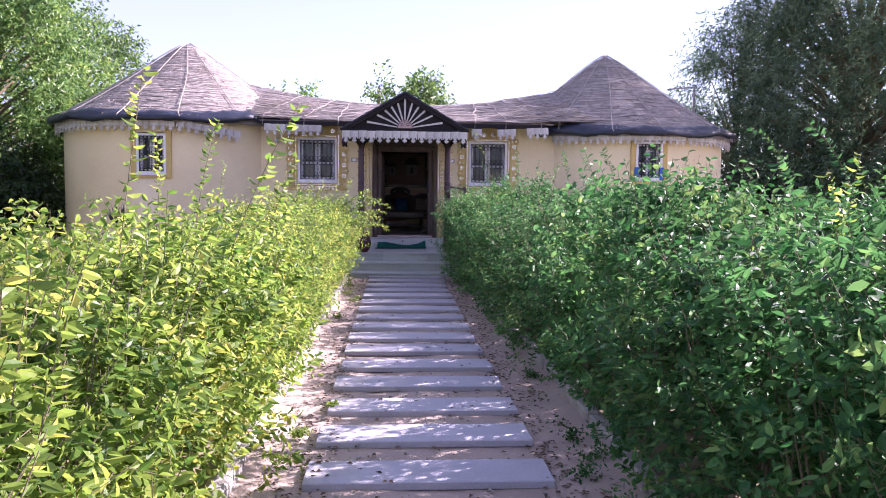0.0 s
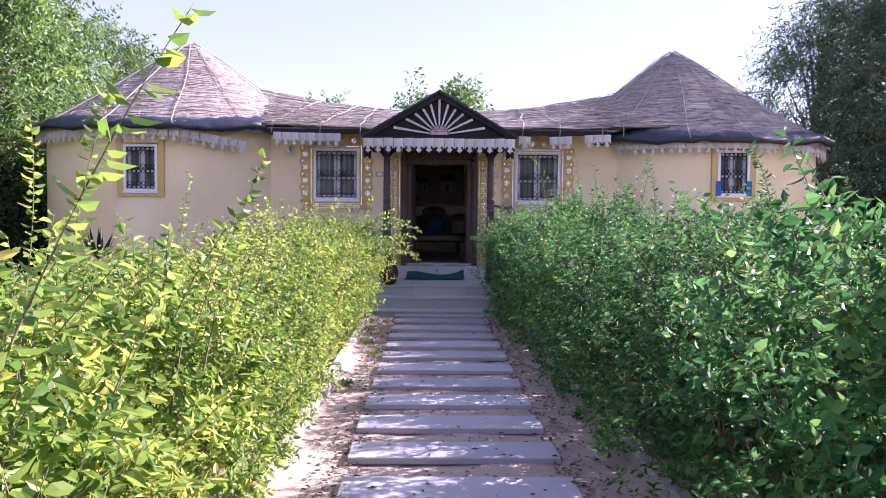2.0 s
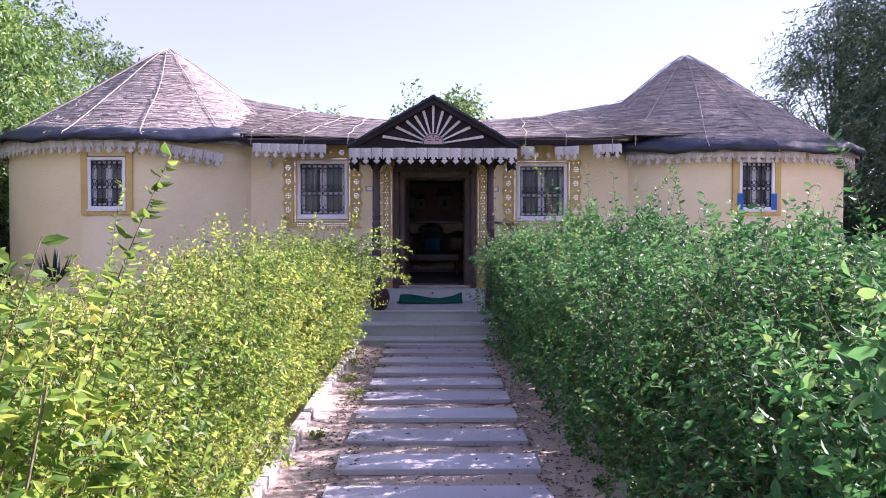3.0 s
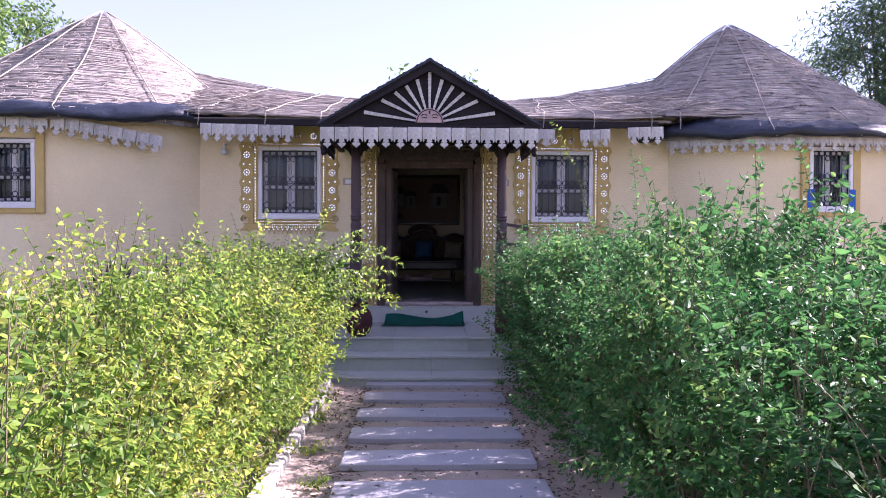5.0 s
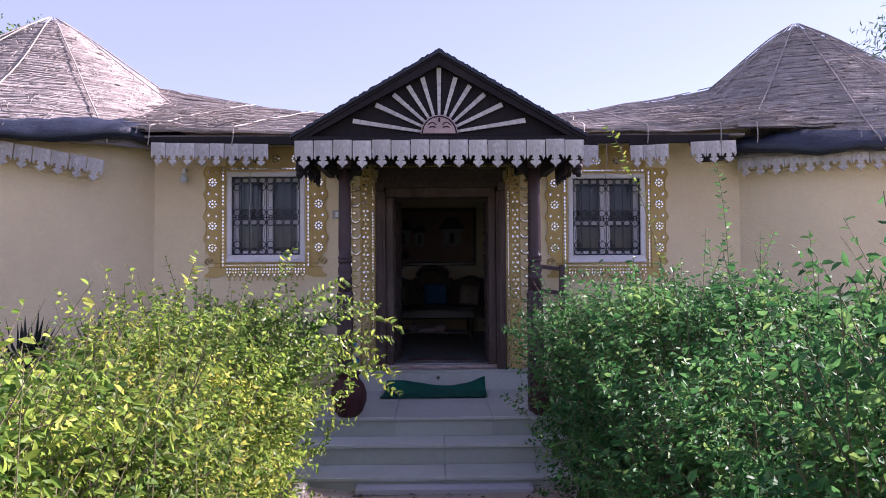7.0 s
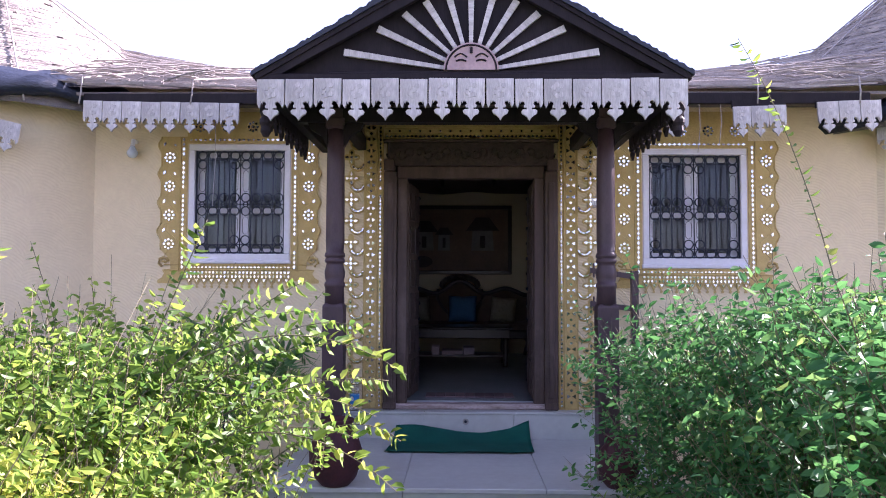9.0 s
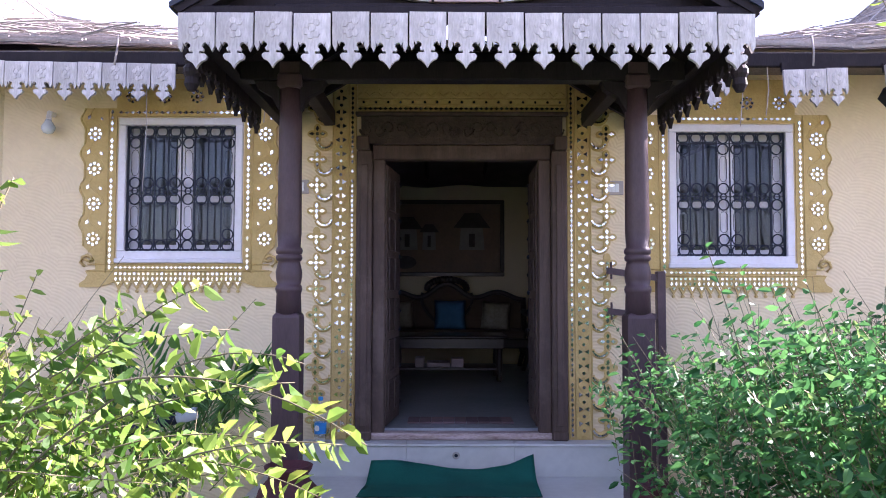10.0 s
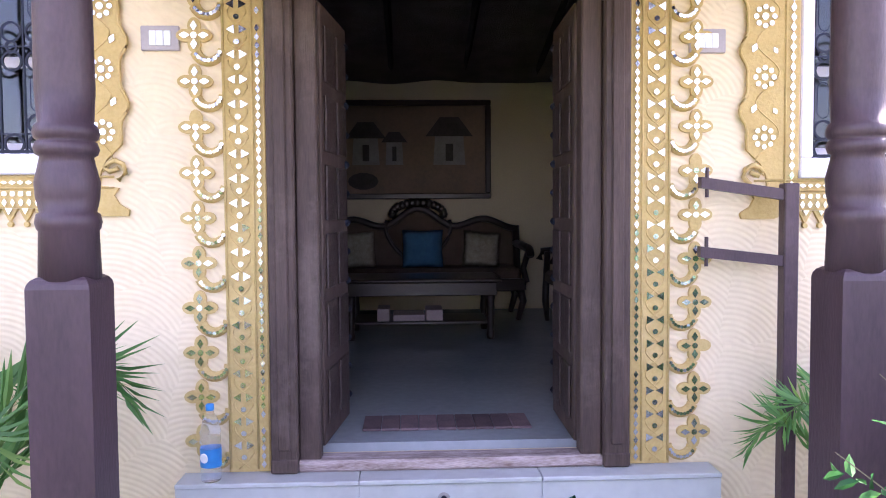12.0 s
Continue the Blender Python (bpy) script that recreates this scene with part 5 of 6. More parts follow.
def window_relief(x0, x1, z0, z1):
    th = thing("mirror_relief", "ochre clay border with mirror flowers round the window", "wall relief", group="mirror reliefs")
    g = 0.004
    for s, xe in ((-1, x0 - g - 0.008), (1, x1 + g + 0.008)):
        bm = bmesh.new()
        pts = [(xe, z0 - 0.10), (xe, z1 + 0.065)]
        zz = np.linspace(z1 + 0.065, z0 - 0.02, 61)
        outer = []
        for z in zz:
            ph = (z - z0) / 0.25 * 2 * math.pi
            outer.append((xe + s * (0.232 + 0.016 * math.cos(ph) + 0.006 * math.cos(2 * ph)), z))
        hook = [(0.205, -0.035), (0.17, -0.05), (0.15, -0.035), (0.165, -0.015), (0.195, -0.005), (0.225, -0.02), (0.235, -0.055), (0.205, -0.085), (0.185, -0.115), (0.205, -0.150), (0.245, -0.175), (0.24, -0.20), (0.10, -0.20), (0.0, -0.165)]
        pts += outer[:-6] + [(xe + s * 0.16, z0 + 0.03), (xe + s * 0.135, z0 - 0.02), (xe + s * 0.13, z0 - 0.075)] + [(xe + s * dx, z0 + dz - 0.0) for dx, dz in hook[7:]]
        ridge(th, [(xe + s * dx, z0 + dz + 0.03) for dx, dz in hook[:8]], 0.011)
        if s > 0:
            pts = pts[::-1]
        clay(bm, pts)
        part("clay_band", bm, OCHRE, th)
        ridge(th, [(xe + s * 0.058, z0 - 0.1), (xe + s * 0.058, z1 + 0.06)], 0.006)
        ridge(th, [(x, z) for x, z in outer[:-6]], 0.007)
        ridge(th, [(xe + s * (0.135 + 0.05 * math.sin((z - z0) / 0.25 * math.pi * 2 + 0.7)), z) for z in zz], 0.003)
        z = z0 - 0.06
        while z < z1 + 0.04:
            if ro.random() > 0.04:
                chip(th, "diamond", xe + s * 0.03, z, 0.019)
            z += 0.041
        for k in range(4):
            z = z0 + 0.14 + k * 0.25
            flower(th, xe + s * 0.15, z, 1.02)
            chip(th, "diamond", xe + s * 0.195, z + 0.12, 0.02, 25)
            chip(th, "diamond", xe + s * 0.105, z + 0.11, 0.016, -35)
    # head
    bm = bmesh.new()
    clay(bm, [(x0 - 0.013, z1 + g + 0.004), (x1 + 0.013, z1 + g + 0.004), (x1 + 0.013, 3.22), (x0 - 0.013, 3.22)])
    part("clay_band", bm, OCHRE, th)
    x = x0 + 0.02
    while x < x1:
        chip(th, "diamond", x, z1 + 0.035, 0.018, 90)
        x += 0.042
    for k in range(4):
        flower(th, x0 + 0.1 + k * (x1 - x0 - 0.2) / 3, z1 + 0.15, 1.0)
    # foot: string course and pointed fringe
    bm = bmesh.new()
    clay(bm, [(x0 - 0.013, z0 - 0.165), (x1 + 0.013, z0 - 0.165), (x1 + 0.013, z0 - 0.034), (x0 - 0.013, z0 - 0.034)])
    part("clay_band", bm, OCHRE, th)
    for dz in (0.04, 0.085):
        ridge(th, [(x0 - 0.2, z0 - dz), (x1 + 0.2, z0 - dz)], 0.005)
    n = 14
    w = (x1 - x0 + 0.02) / n
    for i in range(n):
        cx = x0 - 0.01 + w * (i + 0.5)
        bm = bmesh.new()
        clay(bm, [(cx - w / 2 + 0.002, z0 - 0.167), (cx, z0 - 0.222), (cx + w / 2 - 0.002, z0 - 0.167)])
        clay(bm, disc_pts(cx, z0 - 0.23, 0.011, 0.011, 8), 0.0008)
        part("clay_drop", bm, OCHRE, th)
        chip(th, "square", cx - w / 4, z0 - 0.107, 0.0105)
        chip(th, "square", cx + w / 4, z0 - 0.107, 0.0105)
        chip(th, "diamond", cx - w / 4, z0 - 0.142, 0.0155)
        chip(th, "diamond", cx + w / 4, z0 - 0.142, 0.0155)
        chip(th, "tri", cx, z0 - 0.176, 0.0145, 90)
        chip(th, "diamond", cx - w / 4, z0 - 0.062, 0.013, 90)
        chip(th, "diamond", cx + w / 4, z0 - 0.062, 0.013, 90)


for nm, w4 in WINDOWS.items():
    window_relief(*w4)

# ---- the room behind the door ----
FLOOR_IN = mat("pale_floor_tile", (0.42, 0.46, 0.47), (0.34, 0.38, 0.39), rough=0.18, scale=2, fine=20, bump=0.02)
CEIL = mat("dark_matting", (0.05, 0.042, 0.04), (0.03, 0.025, 0.024), rough=0.9, scale=4, bump=0.3)
LACQUER = mat("dark_lacquered_wood", (0.035, 0.02, 0.016), (0.018, 0.011, 0.01), rough=0.28, scale=6, fine=40, bump=0.1, stretch=(1, 4, 4))
UPHOL = mat("brown_upholstery", (0.13, 0.085, 0.06), (0.09, 0.06, 0.042), rough=0.85, scale=14, fine=120, bump=0.3)
BLUECLOTH = mat("blue_cushion_cloth", (0.06, 0.20, 0.34), (0.04, 0.14, 0.26), rough=0.8, scale=20, fine=150, bump=0.3)
CREAMCLOTH = mat("cream_patterned_cloth", (0.42, 0.38, 0.28), (0.26, 0.22, 0.15), rough=0.85, scale=26, fine=120, bump=0.3)
CANVAS = mat("muted_canvas", (0.30, 0.21, 0.15), (0.20, 0.15, 0.12), rough=0.7, scale=3, fine=30, bump=0.1)
PAINT_A = mat("painted_pale_wall", (0.34, 0.33, 0.30), (0.25, 0.24, 0.22), rough=0.7, scale=10, bump=0.05)
PAINT_B = mat("painted_dark_thatch", (0.085, 0.07, 0.07), (0.05, 0.04, 0.042), rough=0.7, scale=12, bump=0.1)
PAPER = mat("pale_pink_paper", (0.5, 0.4, 0.38), (0.42, 0.32, 0.3), rough=0.7, scale=8, bump=0.05)
RUGC = mat("patchwork_mat", (0.20, 0.13, 0.13), (0.12, 0.085, 0.09), rough=0.9, scale=9, fine=90, bump=0.4, vary=0.5)

RY0, RY1, RX0, RX1, RF = WY + 0.32, 22.1, -2.1, 2.6, 0.70


def side_wall(x):
    """Gable wall 0.2 thick up to the sloping ceiling."""
    q = prism(bmesh.new(), [(RY0, 0.5), (RY1, 0.5), (RY1, 3.22), (19.0, 3.86), (RY0, 3.24)], 0, 0.2)
    for v in q.verts:
        v.co = Vector((x + v.co.y, v.co.x, v.co.z))
    return q


solid("floor", boxes((RX0, RX1, WY + 0.25, RY1, 0.55, RF)), FLOOR_IN, "pale glossy tiled floor", "floor", kind="structure")
solid("wall_back", boxes((RX0, RX1, RY1, RY1 + 0.25, 0.5, 3.3)), PLASTER_IN, "dim cream plastered back wall", "wall", kind="structure")
solid("wall_room_left", side_wall(RX0 - 0.2), PLASTER_IN, "dim cream plastered side wall", "wall", kind="structure")
solid("wall_room_right", side_wall(RX1), PLASTER_IN, "dim cream plastered side wall", "wall", kind="structure")
q = bmesh.new()
a = [q.verts.new(p) for p in ((RX0, RY0, 3.22), (RX1, RY0, 3.22), (RX1, 19.0, 3.85), (RX0, 19.0, 3.85), (RX1, RY1, 3.2), (RX0, RY1, 3.2))]
q.faces.new((a[0], a[1], a[2], a[3]))
q.faces.new((a[3], a[2], a[4], a[5]))
bmesh.ops.solidify(q, geom=q.faces[:], thickness=-0.04)
for i in range(6):
    x = RX0 + 0.4 + i * 0.75
    tube(q, [(x, RY0, 3.18), (x, 19.0, 3.80), (x, RY1, 3.15)], 0.035, 6)
solid("ceiling", q, CEIL, "dark sloping ceiling with round poles", "ceiling", kind="structure")
for nm, xa, xb in (("wall_end_left", -3.3, RX0 - 0.2), ("wall_end_right", RX1 + 0.2, 3.8)):
    solid(nm, boxes((xa, xb, RY1, RY1 + 0.2, -0.1, 3.4)), PLASTER, "plain mud-plastered rear wall", "wall", kind="structure")


def cushion(x, y, z, w, h, material, label, tilt=0):
    q = bmesh.new()
    n = 8
    g = {}
    for s in (-1, 1):
        for i in range(n + 1):
            for j in range(n + 1):
                u, v = i / n * 2 - 1, j / n * 2 - 1
                t = 0.07 * (1 - u ** 4) * (1 - v ** 4)
                if s > 0 and (i in (0, n) or j in (0, n)):
                    g[s, i, j] = g[-1, i, j]
                else:
                    g[s, i, j] = q.verts.new((u * w / 2 * (1 - 0.05 * (1 - abs(v))), s * t, v * h / 2 * (1 - 0.05 * (1 - abs(u)))))
    for s in (-1, 1):
        for i in range(n):
            for j in range(n):
                f = [g[s, i, j], g[s, i + 1, j], g[s, i + 1, j + 1], g[s, i, j + 1]]
                q.faces.new(f if s < 0 else f[::-1])
    ob = solid("cushion", q, material, label, "cushion", group="sofa cushions", smooth=True)
    ob.matrix_basis = pose(x, y, z, -14, tilt, 0)


def settee():
    s = thing("sofa", "dark carved wooden sofa with brown upholstery against the wall", "sofa", (0.06, 21.55, RF))
    part("seat", boxes((-0.98, 0.98, -0.32, 0.32, 0.36, 0.50), bevel=0.03), UPHOL, s, "brown upholstered seat")
    part("seat_rail", boxes((-1.02, 1.02, -0.36, -0.30, 0.28, 0.40), bevel=0.015), LACQUER, s)
    q = bmesh.new()
    pts = [(-1.0, 0.45)] + [(-1.0 + 2.0 * i / 40, 0.92 + 0.11 * math.exp(-((i - 20) / 6.0) ** 2) + 0.05 * math.cos((i - 20) / 20 * 3 * math.pi)) for i in range(41)] + [(1.0, 0.45)]
    prism(q, pts, 0.24, 0.33)
    part("backrest", q, UPHOL, s, "brown upholstered back")
    q = bmesh.new()
    tube(q, [(x, 0.24, z) for x, z in pts[1:-1]], 0.035, 8)
    tube(q, [(-1.0, 0.25, 0.9), (-1.02, 0.25, 0.4)], 0.04, 8)
    tube(q, [(1.0, 0.25, 0.9), (1.02, 0.25, 0.4)], 0.04, 8)
    for sx in (-1, 1):
        tube(q, [(sx * (0.05 + 0.28 * math.sin(i / 10 * math.pi * 0.6)), 0.225, 0.5 + 0.046 * i) for i in range(11)], 0.022, 7)
    part("back_frame", q, LACQUER, s, "carved dark frame", smooth=True)
    for k in range(15):
        t = math.pi * k / 14
        q = lathe(bmesh.new(), [(0.045, 0), (0.035, 0.03), (0.01, 0.045)], seg=8)
        part("crest_flower", q, LACQUER, s, m=pose(0.26 * math.cos(t), 0.235, 1.02 + 0.12 * math.sin(t), 90))
    for sx in (-1, 1):
        q = bmesh.new()
        tube(q, [(sx * 1.0, 0.28, 0.72), (sx * 1.04, 0.0, 0.70), (sx * 1.06, -0.30, 0.68), (sx * 1.06, -0.36, 0.62)], 0.04, 8)
        tube(q, [(sx * 1.05, -0.30, 0.66), (sx * 1.0, -0.30, 0.5), (sx * 1.03, -0.32, 0.36)], 0.03, 8)
        part("armrest", q, LACQUER, s, smooth=True)
        for y in (-0.30, 0.28):
            part("leg", tube(bmesh.new(), [(sx * 0.96, y, 0.32), (sx * 1.0, y, 0.18), (sx * 0.95, y, 0)], [0.045, 0.035, 0.028], 8), LACQUER, s, smooth=True)


settee()
cushion(0.10, 21.5, RF + 0.68, 0.40, 0.38, BLUECLOTH, "plain blue cushion on the sofa")
cushion(0.68, 21.5, RF + 0.67, 0.36, 0.36, CREAMCLOTH, "cream patterned cushion on the sofa", 5)
cushion(-0.55, 21.5, RF + 0.67, 0.36, 0.36, CREAMCLOTH, "cream patterned cushion on the sofa", -4)


def coffee_table():
    t = thing("coffee_table", "low dark lacquered coffee table before the sofa", "table", (0.06, 20.45, RF))
    part("tabletop", boxes((-0.66, 0.66, -0.35, 0.35, 0.47, 0.50), bevel=0.01), LACQUER, t)
    part("apron", boxes((-0.62, 0.62, -0.32, 0.32, 0.36, 0.468), bevel=0.006), LACQUER, t)
    for x in (-0.57, 0.57):
        for y in (-0.27, 0.27):
            part("leg", lathe(bmesh.new(), [(0.03, 0), (0.035, 0.03), (0.025, 0.08), (0.038, 0.2), (0.03, 0.3), (0.04, 0.36)], x, y, 12), LACQUER, t, smooth=True)
    part("lower_shelf", boxes((-0.56, 0.56, -0.26, 0.26, 0.12, 0.145), bevel=0.006), LACQUER, t)


coffee_table()
for xa, xb, zt in ((-0.30, -0.20, 0.25), (-0.17, 0.09, 0.20), (0.10, 0.24, 0.24)):
    solid("magazine", boxes((xa, xb, 20.20, 20.5, RF + 0.147, RF + zt), bevel=0.006), PAPER, "pale pink magazine on the table's lower shelf", "magazine", group="magazines")


def armchair():
    c = thing("armchair", "dark carved wooden armchair beside the sofa", "chair", (1.55, 20.9, RF))
    part("seat", boxes((-0.30, 0.30, -0.3, 0.3, 0.36, 0.48), bevel=0.03), UPHOL, c)
    part("backrest", boxes((0.24, 0.33, -0.3, 0.3, 0.45, 1.0), bevel=0.03), UPHOL, c)
    for y in (-0.32, 0.32):
        part("armrest", tube(bmesh.new(), [(0.28, y, 0.70), (0, y, 0.69), (-0.32, y, 0.66), (-0.34, y, 0.58)], 0.035, 8), LACQUER, c, smooth=True)
        for x in (-0.27, 0.27):
            part("leg", tube(bmesh.new(), [(x, y * 0.85, 0.66 if x < 0 else 0.4), (x - 0.02, y * 0.85, 0.2), (x, y * 0.85, 0)], [0.03, 0.035, 0.025], 8), LACQUER, c, smooth=True)


armchair()


def picture():
    p = thing("framed_picture", "wide framed picture of huts in muted colours on the wall", "picture", (0.04, RY1, 2.40))
    w, h = 0.80, 0.52
    for b in ((-w, w, -0.05, -0.005, -h, -h + 0.06), (-w, w, -0.05, -0.005, h - 0.06, h), (-w, -w + 0.06, -0.05, -0.005, -h + 0.06, h - 0.06), (w - 0.06, w, -0.05, -0.005, -h + 0.06, h - 0.06)):
        part("frame_bar", boxes(b, bevel=0.01), LACQUER, p)
    part("canvas", boxes((-w + 0.05, w - 0.05, -0.02, -0.006, -h + 0.05, h - 0.05)), CANVAS, p)
    for x, s in ((-0.52, 0.85), (-0.22, 0.55), (0.36, 1.0)):
        q = bmesh.new()
        prism(q, [(x - 0.17 * s, -0.16), (x + 0.17 * s, -0.16), (x + 0.15 * s, 0.14 * s), (x - 0.15 * s, 0.14 * s)], -0.024, -0.019)
        part("painted_hut", q, PAINT_A, p, "pale painted hut wall")
        q = bmesh.new()
        prism(q, [(x - 0.25 * s, 0.14 * s), (x + 0.25 * s, 0.14 * s), (x + 0.1 * s, 0.34 * s), (x - 0.1 * s, 0.34 * s)], -0.026, -0.019)
        prism(q, [(x - 0.04 * s, -0.12), (x + 0.04 * s, -0.12), (x + 0.04 * s, 0.06 * s), (x - 0.04 * s, 0.06 * s)], -0.0275, -0.019)
        part("painted_thatch", q, PAINT_B, p, "dark painted thatch and doorway")
    q = prism(bmesh.new(), disc_pts(-0.55, -0.33, 0.16, 0.09), -0.024, -0.019)
    part("painted_bush", q, PAINT_B, p, "dark painted bush")


picture()


def door_mat_inside():
    t = thing("indoor_mat", "patchwork mat in brown and grey just inside the door", "mat", (0.14, 17.66, RF + 0.002))
    for i in range(9):
        x = -0.40 + i * 0.09
        part("mat_square", boxes((x, x + 0.087, -0.12, 0.12, 0, 0.012), bevel=0.003), RUGC, t)


door_mat_inside()

# ---- porch clutter ----
GREENMAT = mat("green_felt", (0.012, 0.20, 0.15), (0.008, 0.13, 0.105), rough=0.95, scale=5, fine=140, bump=0.4)
TERRA = mat("dark_red_terracotta", (0.075, 0.018, 0.022), (0.04, 0.012, 0.015), rough=0.7, scale=9, fine=50, bump=0.4)
PLATE = mat("grey_switch_plate", (0.42, 0.37, 0.35), (0.36, 0.32, 0.3), rough=0.4, scale=8, bump=0.02)
SWITCH = mat("white_switch", (0.8, 0.8, 0.8), (0.75, 0.75, 0.75), rough=0.3, scale=8, bump=0.0)
BOTTLE, bt, bb = nodes_of("clear_plastic")
bb.inputs["Base Color"].default_value = (0.9, 0.95, 1.0, 1)
bb.inputs["Roughness"].default_value = 0.05
bb.inputs["Transmission Weight"].default_value = 0.9
bb.inputs["IOR"].default_value = 1.06
LABELBLUE = mat("blue_plastic", (0.02, 0.26, 0.62), (0.02, 0.2, 0.5), rough=0.4, scale=8, bump=0.0)
OPAL = mat("opal_glass", (0.62, 0.68, 0.74), (0.55, 0.6, 0.66), rough=0.15, scale=8, bump=0.0)
PALM = leaf_mat("palm_leaf", (0.05, 0.16, 0.04), (0.11, 0.27, 0.07), (0.22, 0.36, 0.09), 0.4)
AGAVE = leaf_mat("dark_spiky_leaf", (0.012, 0.02, 0.018), (0.025, 0.04, 0.03), (0.05, 0.06, 0.04), 0.05)
DRY = mat("dry_leaf", (0.16, 0.11, 0.07), (0.08, 0.055, 0.035), rough=0.9, scale=20, bump=0.2, vary=0.5)


def green_mat():
    q = bmesh.new()
    nx, ny = 36, 20
    g = []
    for i in range(nx + 1):
        row = []
        for j in range(ny + 1):
            u, v = i / nx, j / ny
            x = -0.50 + 1.12 * u + 0.05 * (v - 0.5) * (1 - u)
            y = 16.42 + 0.50 * v - 0.02 * math.sin(u * 9) * v
            wave = 0.72 + 0.28 * math.cos((u - 0.12) * 6.6)
            z = FLOOR_Z + 0.013 + max(0, v - 0.62) ** 1.3 * 0.42 * wave + max(0, u - 0.84) ** 1.2 * max(0, v - 0.1) * 0.4
            row.append(q.verts.new((x, y, z + 0.006 * noise.noise((x * 6, y * 6, 0)))))
        g.append(row)
    for i in range(nx):
        for j in range(ny):
            q.faces.new((g[i][j], g[i + 1][j], g[i + 1][j + 1], g[i][j + 1]))
    bmesh.ops.solidify(q, geom=q.faces[:], thickness=0.010)
    solid("door_mat", q, GREENMAT, "rumpled dark green felt mat on the porch floor", "mat", smooth=True)


green_mat()


def pot(x, y, s, label):
    prof = [(0.075, 0), (0.11, 0.04), (0.140, 0.12), (0.142, 0.18), (0.12, 0.25), (0.085, 0.29), (0.08, 0.31), (0.095, 0.33), (0.10, 0.345), (0.085, 0.35), (0.07, 0.31)]
    ob = solid("clay_pot", lathe(bmesh.new(), [(r * s, z * s) for r, z in prof], seg=28), TERRA, label, "pot", group="porch pots", smooth=True)
    ob.location = (x, y, FLOOR_Z + 0.001)


pot(-0.75, 15.50, 1.2, "round dark red clay pot on the porch beside the post")
pot(1.06, 15.49, 0.95, "dark red clay pot half hidden by leaves on the porch")


def switch_plate(x, z):
    s = thing("switch_plate", "grey wall plate with three white switches", "switch", (x, WY, z), group="switch plates")
    part("plate", boxes((-0.077, 0.077, -0.014, 0.003, -0.05, 0.05), bevel=0.004), PLATE, s)
    for i in range(3):
        part("rocker", boxes((-0.042 + i * 0.029, -0.0145 + i * 0.029, -0.02, -0.012, -0.03, 0.03), bevel=0.002), SWITCH, s)


switch_plate(-1.025, 2.445)
switch_plate(1.215, 2.44)


def iron_gate_frame():
    s = thing("iron_bracket", "brown painted iron bracket frame with two arms and pins", "bracket", (0, 17.0, 0))
    part("upright", boxes((1.485, 1.545, -0.03, 0.03, 0.0, 1.845), bevel=0.005), POSTWOOD, s)
    for z0, z1 in ((1.85, 1.80), (1.57, 1.53)):
        q = bmesh.new()
        prism(q, [(1.145, z0 - 0.022), (1.486, z1 - 0.022), (1.486, z1 + 0.022), (1.145, z0 + 0.022)], -0.02, 0.02)
        part("arm", q, POSTWOOD, s)
        part("pin", tube(bmesh.new(), [(1.175, 0, z0 - 0.06), (1.175, 0, z0 + 0.06)], 0.008, 7), POSTWOOD, s)


iron_gate_frame()


def water_bottle():
    b = thing("water_bottle", "clear plastic water bottle with a blue label and cap", "bottle", (-0.835, 17.02, 0.666))
    part("body", lathe(bmesh.new(), [(0.036, 0), (0.041, 0.008), (0.041, 0.05), (0.039, 0.055), (0.041, 0.06), (0.041, 0.14), (0.036, 0.15), (0.041, 0.165), (0.040, 0.20), (0.028, 0.25), (0.014, 0.275), (0.014, 0.29)], seg=24), BOTTLE, b, smooth=True)
    part("label_band", lathe(bmesh.new(), [(0.0418, 0.06), (0.0418, 0.135)], seg=24, closed=False), LABELBLUE, b, "blue paper label", smooth=True)
    part("label_mark", lathe(bmesh.new(), [(0.02, 0), (0.018, 0.002)], seg=16), SWITCH, b, "white round mark", m=pose(-0.018, -0.0375, 0.10, 90, 0, -26))
    part("cap", lathe(bmesh.new(), [(0.016, 0.285), (0.017, 0.288), (0.017, 0.307), (0.014, 0.310)], seg=20), LABELBLUE, b, "blue screw cap", smooth=True)


water_bottle()


def wall_bulb():
    b = thing("wall_lamp", "round pale bulb in a holder on the wall", "lamp", (-2.78, WY, 2.86))
    part("holder", tube(bmesh.new(), [(0, 0.01, 0.10), (0, -0.06, 0.10), (0, -0.075, 0.05)], 0.02, 10), SWITCH, b)
    part("bulb", lathe(bmesh.new(), [(0.018, 0.05), (0.028, 0.03), (0.046, 0.0), (0.046, -0.02), (0.03, -0.045), (0.005, -0.053)], 0, -0.077, 18), OPAL, b, smooth=True)


wall_bulb()
for x, z0 in ((-1.93, 2.35), (1.95, 2.78), (2.12, 2.85), (-1.15, 2.8)):
    solid("hanging_string", tube(bmesh.new(), [(x, 16.62, 3.2), (x + 0.01, 16.62, (3.2 + z0) / 2), (x - 0.01, 16.62, z0)], 0.0035, 5), ROPE, "thin pale string hanging from the eave", "string", group="eave strings")


